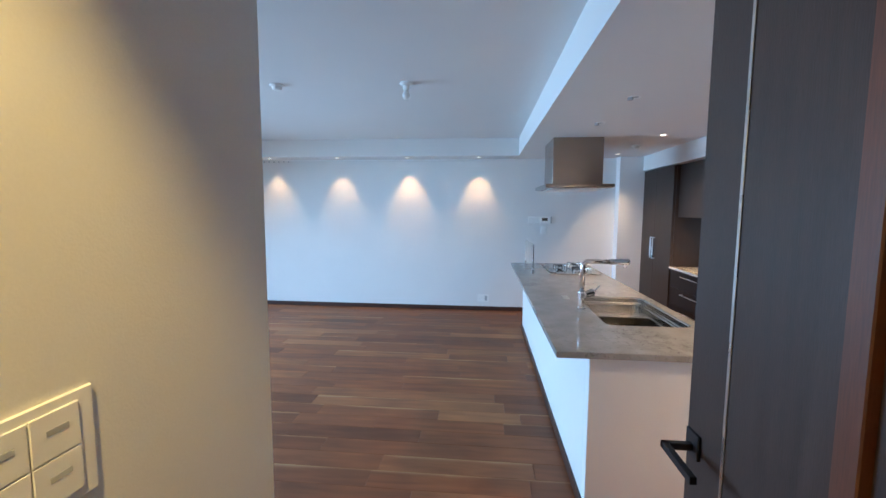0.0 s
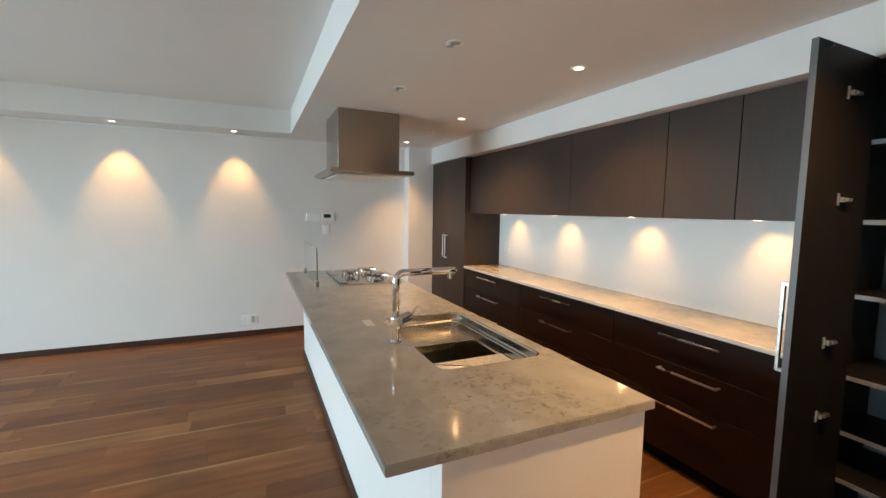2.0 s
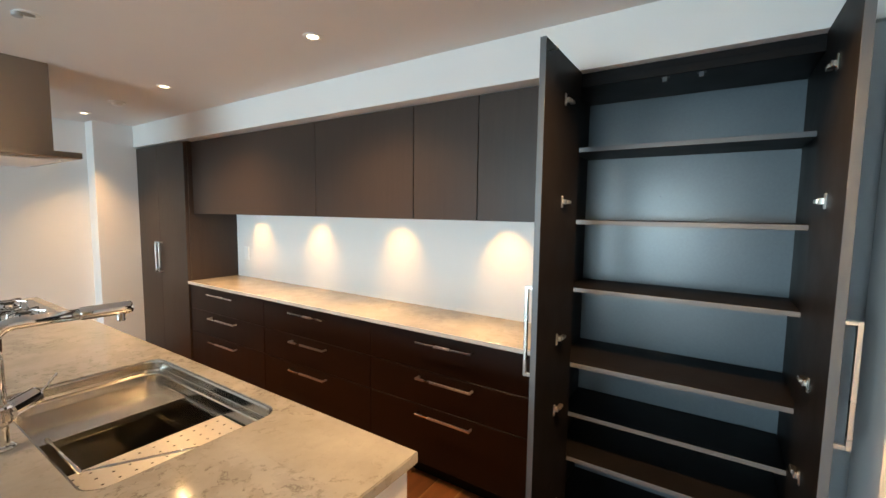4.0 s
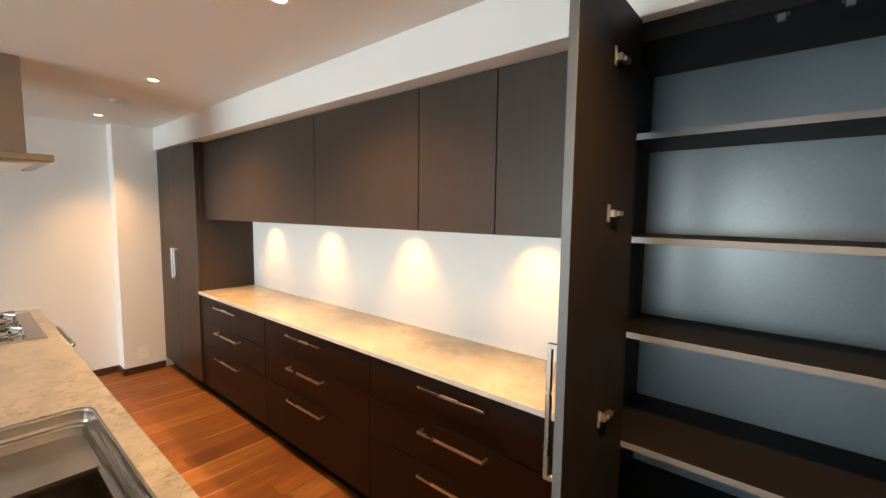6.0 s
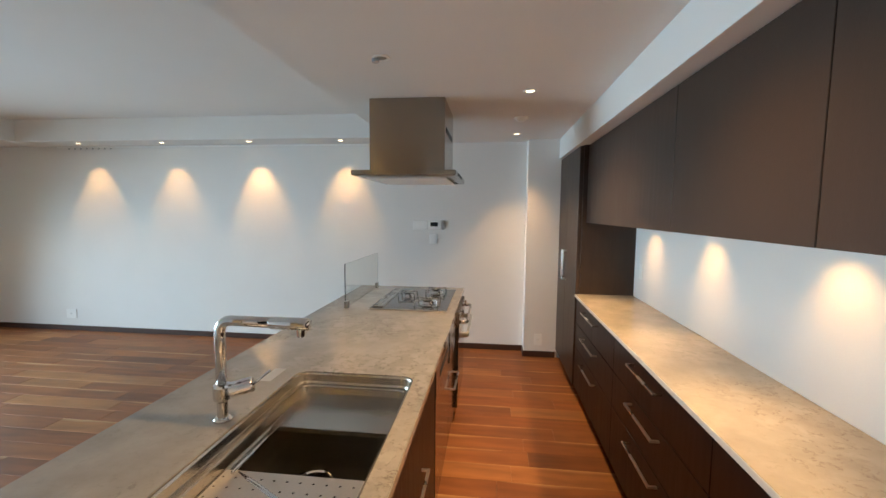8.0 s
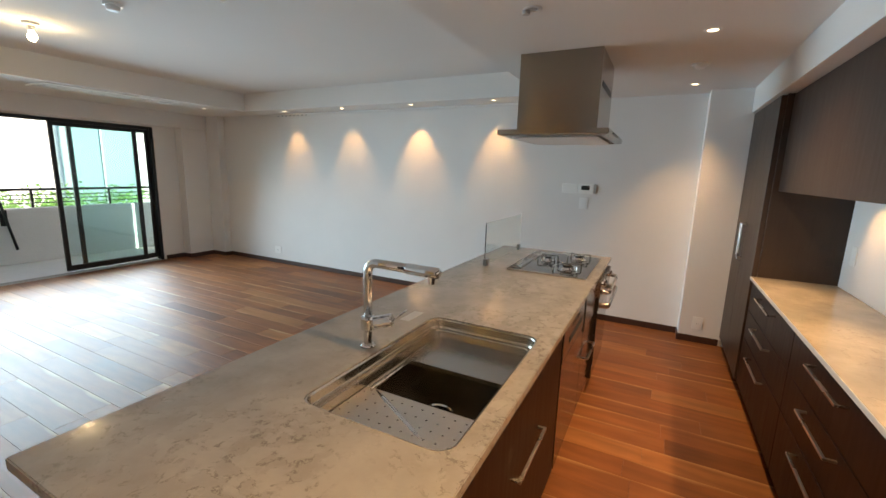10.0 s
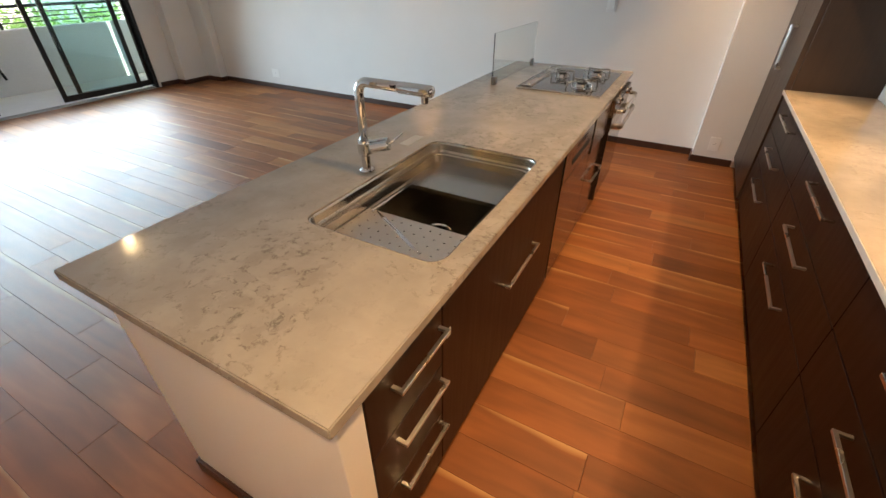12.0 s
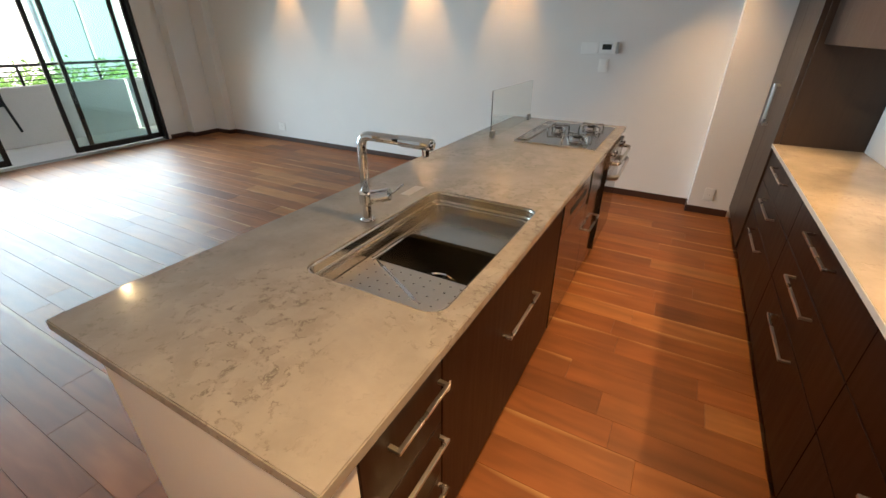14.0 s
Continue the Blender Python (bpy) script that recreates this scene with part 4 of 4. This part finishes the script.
# ---- entrance door and switch ----
door = thing("door_1", (0.42, 0.58, 0), "dark walnut entrance door standing open, with metal inlay", "door", kind="structure")
leaf = part("door_leaf", box(0.420, 0.456, 0.20, 0.972, 0.008, 2.06, 0.0015), DOORWOOD, door)
part("inlay", box(0.4175, 0.4199, 0.826, 0.835, 0.01, 2.058, 0.0006), NICKEL, leaf, "thin bright metal inlay")
hand = part("door_lever", boxes((0.413, 0.420, 0.912, 0.964, 0.980, 1.036), (0.350, 0.414, 0.931, 0.945, 0.994, 1.010), (0.350, 0.364, 0.81, 0.945, 0.994, 1.010), bevel=0.0012), BLACKMETAL, leaf, "black square lever handle")
part("jamb", boxes((0.365, 0.418, 0.488, 0.525, 0.0, 2.10), bevel=0.002), JAMBWOOD, door, "brown wooden jamb")
part("door_stop", boxes((0.378, 0.418, 0.42, 0.4878, 0.0, 2.10), bevel=0.002), DOORWOOD, door)
part("head_jamb", boxes((-0.49, 0.418, 0.42, 0.525, 2.10, 2.14), bevel=0.002), JAMBWOOD, door, "brown wooden head jamb")
plate = thing("switch_plate", (HX0, 0.3, 1.208), "white six-gang light switch plate on the wall", "light switch")
part("frame", box(HX0, HX0 + 0.004, 0.225, 0.420, 1.205, 1.328, 0.0015), PLASTIC, plate)
for i in range(3):
    for j in range(2):
        y0, z0 = 0.247 + 0.052 * i, 1.218 + 0.050 * j
        r = part("rocker", box(HX0 + 0.004, HX0 + 0.0062, y0, y0 + 0.0505, z0, z0 + 0.0487, 0.0008), PLASTIC, plate)
        part("label_slot", box(HX0 + 0.0062, HX0 + 0.0066, y0 + 0.015, y0 + 0.038, z0 + 0.025, z0 + 0.031), GREYPL, r, "grey label slot")

# ---- things on the walls ----


def outlet(name, x0, x1, z0, z1, y, label, pins=2):
    o = thing(name, ((x0 + x1) / 2, y, z0), label, "outlet")
    f = part("plate", box(x0, x1, y - 0.007, y, z0, z1, 0.002), PLASTIC, o)
    w = (x1 - x0) / pins
    for k in range(pins):
        c = x0 + w * (k + 0.5)
        part("socket", boxes((c - 0.018, c + 0.018, y - 0.0085, y - 0.007, z0 + 0.02, z1 - 0.02), bevel=0.0005), GREYPL if k % 2 else PLASTIC, f)
        part("slot", boxes((c - 0.008, c - 0.006, y - 0.0092, y - 0.0086, (z0 + z1) / 2 - 0.005, (z0 + z1) / 2 + 0.005), (c + 0.006, c + 0.008, y - 0.0092, y - 0.0086, (z0 + z1) / 2 - 0.005, (z0 + z1) / 2 + 0.005)), RUBBER, f, "dark socket slots")
    return o


outlet("outlet", -0.124, 0.046, 0.13, 0.246, NORTH, "white double wall outlet above the skirting", 2)
outlet("outlet", -3.80, -3.66, 0.155, 0.270, NORTH, "white single wall outlet above the skirting", 1)
outlet("outlet", 1.935, 2.018, 0.125, 0.245, 6.085, "white wall outlet on the pilaster beside the tall cabinet", 1)
remote = thing("water_heater_control", (0.85, NORTH, 1.31), "white water heater control panel with dark display", "control panel")
part("case", box(0.775, 0.925, NORTH - 0.022, NORTH, 1.325, 1.425, 0.004), PLASTIC, remote)
part("display", box(0.803, 0.885, NORTH - 0.0232, NORTH - 0.022, 1.360, 1.405, 0.0004), LCD, remote, "dark display")
part("side_key", box(0.926, 0.946, NORTH - 0.02, NORTH, 1.325, 1.425, 0.003), GREYPL, remote)
solid("switch_cover", box(0.605, 0.765, NORTH - 0.012, NORTH, 1.32, 1.42, 0.004), PLASTIC, (0.68, NORTH, 1.32), "white blank wall plate beside the control panel", "wall plate")
sw = thing("light_switch", (0.83, NORTH, 1.17), "white narrow wall switch under the control panel", "light switch")
part("plate", box(0.79, 0.875, NORTH - 0.008, NORTH, 1.165, 1.282, 0.003), PLASTIC, sw)
part("rocker", box(0.808, 0.857, NORTH - 0.012, NORTH - 0.008, 1.185, 1.262, 0.002), PLASTIC, sw)

rail2 = thing("picture_rail", (-2.0, NORTH - 0.02, 2.24), "white picture rail with small hanging hooks", "picture rail")
part("track", box(-3.75, 0.40, NORTH - 0.020, NORTH - 0.004, 2.243, K - 0.001, 0.001), PLASTIC, rail2)
for i in range(8):
    x = -3.59 + 0.079 * i
    part("hook", boxes((x - 0.006, x + 0.006, NORTH - 0.019, NORTH - 0.007, 2.225, 2.243), (x - 0.004, x + 0.004, NORTH - 0.025, NORTH - 0.019, 2.222, 2.230), bevel=0.001), GREYPL, rail2)

# ---- ceiling fittings ----


def downlight(x, y, z, lit, group, tilt=None, name="downlight"):
    d = thing(name, (x, y, z), "white recessed downlight, lit" if lit else "white adjustable recessed downlight, unlit", "downlight", group)
    part("trim_ring", lathe(x, y, [(0.026, z - 0.001), (0.027, z - 0.004), (0.040, z - 0.004), (0.043, z - 0.0005)], 28), PLASTIC, d)
    part("lamp" if lit else "aperture", lathe(x, y, [(0.019, z - 0.0040), (0.0255, z - 0.0012)], 24), LIT if lit else GREYPL, d, "lit lamp face" if lit else "grey unlit lamp face")
    return d


for x, y, dim in ((1.68, 1.487, 1.75), (1.68, 2.924, 1.0), (1.688, 4.361, 1.1), (1.691, 5.777, 0.85)):
    downlight(x, y, K, True, "kitchen downlights")
    spot("kitchen_lamp", (x, y, K - 0.012), (x, y, 0), KITCHEN_W * dim, 114 if y < 2 else 84 if y > 5 else 128, 1.0, WARM, 0.018)
for x, y in ((0.922, 2.922), (0.924, 3.74)):
    d = downlight(x, y, K, False, "island downlights")
    part("gimbal", lathe(x - 0.03, y, [(0.016, K - 0.022), (0.018, K - 0.020), (0.018, K - 0.005)], 18), GREYPL, d)
for x in (-3.22, -2.19, -1.157, -0.130):
    downlight(x, 6.02, K, True, "wall-washing downlights")
    spot("wall_lamp", (x, 6.02, K - 0.012), (x, 6.02 + 0.30, K - 1.0), WALL_W * (1.5 if x == -1.157 else 1.2 if x == -0.130 else 0.9), 60, 0.8, AMBER, 0.015)
downlight(-4.16, 5.48, K, True, "window downlight")
spot("window_lamp", (-4.16, 5.48, K - 0.012), (-4.16, 5.48, 0), 3.6, 90, 0.8, WARM, 0.03)
for y in (4.77, 3.985, 3.165, 2.367):
    d = thing("cabinet_spotlight", (2.42, y, 1.445), "small lit spotlight under the wall cabinet", "spotlight", "under-cabinet spotlights")
    part("ring", lathe(2.42, y, [(0.030, 1.4435), (0.031, 1.447), (0.028, 1.4545)], 20), STEEL, d)
    part("lamp", lathe(2.42, y, [(0.020, 1.4415), (0.022, 1.443)], 18), LIT, d, "lit lamp face")
    spot("cabinet_lamp", (2.42, y, 1.436), (2.62, y, 1.17), CAB_W, 82, 1.0, AMBER, 0.008)
    spot("cabinet_lamp_wide", (2.42, y, 1.434), (1.50, y, 0.0), CAB_WIDE_W, 104, 1.0, WARM, 0.015)
sm = thing("smoke_detector", (1.683, 5.092, K - 0.03), "round cream smoke detector on the kitchen ceiling", "smoke detector")
part("base", lathe(1.683, 5.092, [(0.050, K - 0.012), (0.052, K - 0.008), (0.052, K)], 28), PLASTIC, sm)
part("sensor", lathe(1.683, 5.092, [(0.020, K - 0.032), (0.030, K - 0.028), (0.036, K - 0.0122)], 28), PLASTIC, sm)
sm = thing("smoke_detector", (-1.702, 3.284, LIV - 0.04), "round white smoke detector on the living room ceiling", "smoke detector")
part("base", lathe(-1.702, 3.284, [(0.052, LIV - 0.014), (0.055, LIV - 0.010), (0.055, LIV)], 28), PLASTIC, sm)
part("sensor", lathe(-1.702, 3.284, [(0.024, LIV - 0.042), (0.036, LIV - 0.036), (0.040, LIV - 0.0142)], 28), PLASTIC, sm)


def bulb_fitting(x, y, lit):
    b = thing("ceiling_bulb", (x, y, LIV), "bare lit bulb in a white ceiling socket" if lit else "bare unlit bulb in a white ceiling socket", "light bulb")
    part("ceiling_rose", lathe(x, y, [(0.030, LIV - 0.022), (0.048, LIV - 0.016), (0.052, LIV)], 28), PLASTIC, b)
    part("socket", lathe(x, y, [(0.021, LIV - 0.058), (0.024, LIV - 0.050), (0.024, LIV - 0.0225)], 20), PLASTIC, b)
    part("bulb", lathe(x, y, [(0.004, LIV - 0.128), (0.016, LIV - 0.125), (0.026, LIV - 0.112), (0.0295, LIV - 0.098), (0.026, LIV - 0.084), (0.017, LIV - 0.068), (0.013, LIV - 0.0585)], 22), LITBULB if lit else BULBGLASS, b, "glowing bulb" if lit else "frosted glass bulb", smooth=True)
    return b


bulb_fitting(-0.665, 3.31, False)
bulb_fitting(-2.722, 3.225, True)
data = bpy.data.lights.new("bulb_lamp", "POINT")
data.energy, data.color, data.shadow_soft_size = BULB_W, (1.0, 0.72, 0.40), 0.03
lamp = new("bulb_lamp", data)
lamp.location = (-2.722, 3.225, LIV - 0.165)
air = thing("ceiling_air_conditioner", (-4.15, 4.35, K), "long white ribbed air conditioner panel in the ceiling", "air conditioner")
part("frame", boxes((-4.36, -4.33, 3.70, 5.02, K - 0.012, K), (-3.99, -3.96, 3.70, 5.02, K - 0.012, K), (-4.33, -3.99, 3.70, 3.73, K - 0.012, K), (-4.33, -3.99, 4.99, 5.02, K - 0.012, K), bevel=0.002), PLASTIC, air)
for k in range(9):
    x = -4.32 + 0.037 * k
    part("slat", box(x, x + 0.022, 3.73, 4.99, K - 0.010, K - 0.003, 0.001), PLASTIC if k % 3 else GREYPL, air)
part("backing", box(-4.33, -3.99, 3.73, 4.99, K - 0.0025, K - 0.0005), GREYPL, air)

# passage downlight that washes the switch wall
downlight(-0.28, -0.12, 2.42, True, "passage downlight")
spot("passage_lamp", (-0.28, -0.12, 2.405), (-0.40, -0.02, 1.2), HALL_W, 80, 0.5, (1.0, 0.63, 0.19), 0.02)

# ---- floor boards ----
solid("floor", boxes((WEST, EAST, SOUTH, NORTH, -0.1, -0.014), (HX0, EAST, HY, SOUTH, -0.1, -0.014)), SUBFLOOR, (0, 0, -0.1), "dark reddish walnut board floor", "floor", "structure")
floor_ob = bpy.data.objects["floor"]
solid("door_sill", box(-5.60, -5.34, WY0, WY1, -0.1, -0.001), BALCFLOOR, (-5.45, 3.52, -0.1), "pale stone sill under the window", "sill", "structure")
BOARD, LENGTHS = {}, (0.60, 0.91, 0.91, 1.21, 1.51)


def board_mesh(length, width):
    key = (round(length, 3), round(width, 3))
    if key not in BOARD:
        hx, hy, g, c = length / 2 - 0.0004, width / 2 - 0.0004, 0.0014, 0.0011
        ring = ((-1, -1), (1, -1), (1, 1), (-1, 1))
        vs = [(a * hx, b * hy, -0.013) for a, b in ring] + [(a * hx, b * hy, -c) for a, b in ring] + [(a * (hx - g), b * (hy - g), 0) for a, b in ring]
        fs = [(8, 9, 10, 11)]
        for k in range(4):
            j = (k + 1) % 4
            fs += [(k, j, 4 + j, 4 + k), (4 + k, 4 + j, 8 + j, 8 + k)]
        me = bpy.data.meshes.new("board")
        me.from_pydata(vs, [], fs)
        me.materials.append(BOARDS)
        BOARD[key] = me
    return BOARD[key]


rng = random.Random(11)
WID, ROW0 = 0.154, 1.810
# end joints known on some rows; the other rows start from a random joint
JOINTS = {-1: -0.40, 0: 0.0, 1: -0.42, 4: 1.65, 5: -2.28, 7: 1.745, 9: 1.565, 10: 1.986}


def lay_row(y0, y1, start, end, joint):
    """Boards of one row, laid both ways from one end joint."""
    cuts = [joint]
    while cuts[-1] < end - 0.01:
        cuts.append(min(end, cuts[-1] + rng.choice(LENGTHS)))
        if end - cuts[-1] < 0.2:
            cuts[-1] = end
    while cuts[0] > start + 0.01:
        cuts.insert(0, max(start, cuts[0] - rng.choice(LENGTHS)))
        if cuts[0] - start < 0.2:
            cuts[0] = start
    for a, b in zip(cuts, cuts[1:]):
        ob = new("plank", board_mesh(b - a, y1 - y0))
        ob.parent = floor_ob
        ob.location = ((a + b) / 2, (y0 + y1) / 2, 0.1)


for r in range(-22, 30):
    y0 = max(HY, ROW0 + r * WID)
    y1 = min(ROW0 + (r + 1) * WID, NORTH)
    if y1 - y0 < 0.02:
        continue
    start, end = (WEST, 2.26) if y1 > SOUTH else (HX0, HX1)
    lay_row(y0, y1, start, end, JOINTS.get(r, rng.uniform(start + 0.3, end - 0.3)))
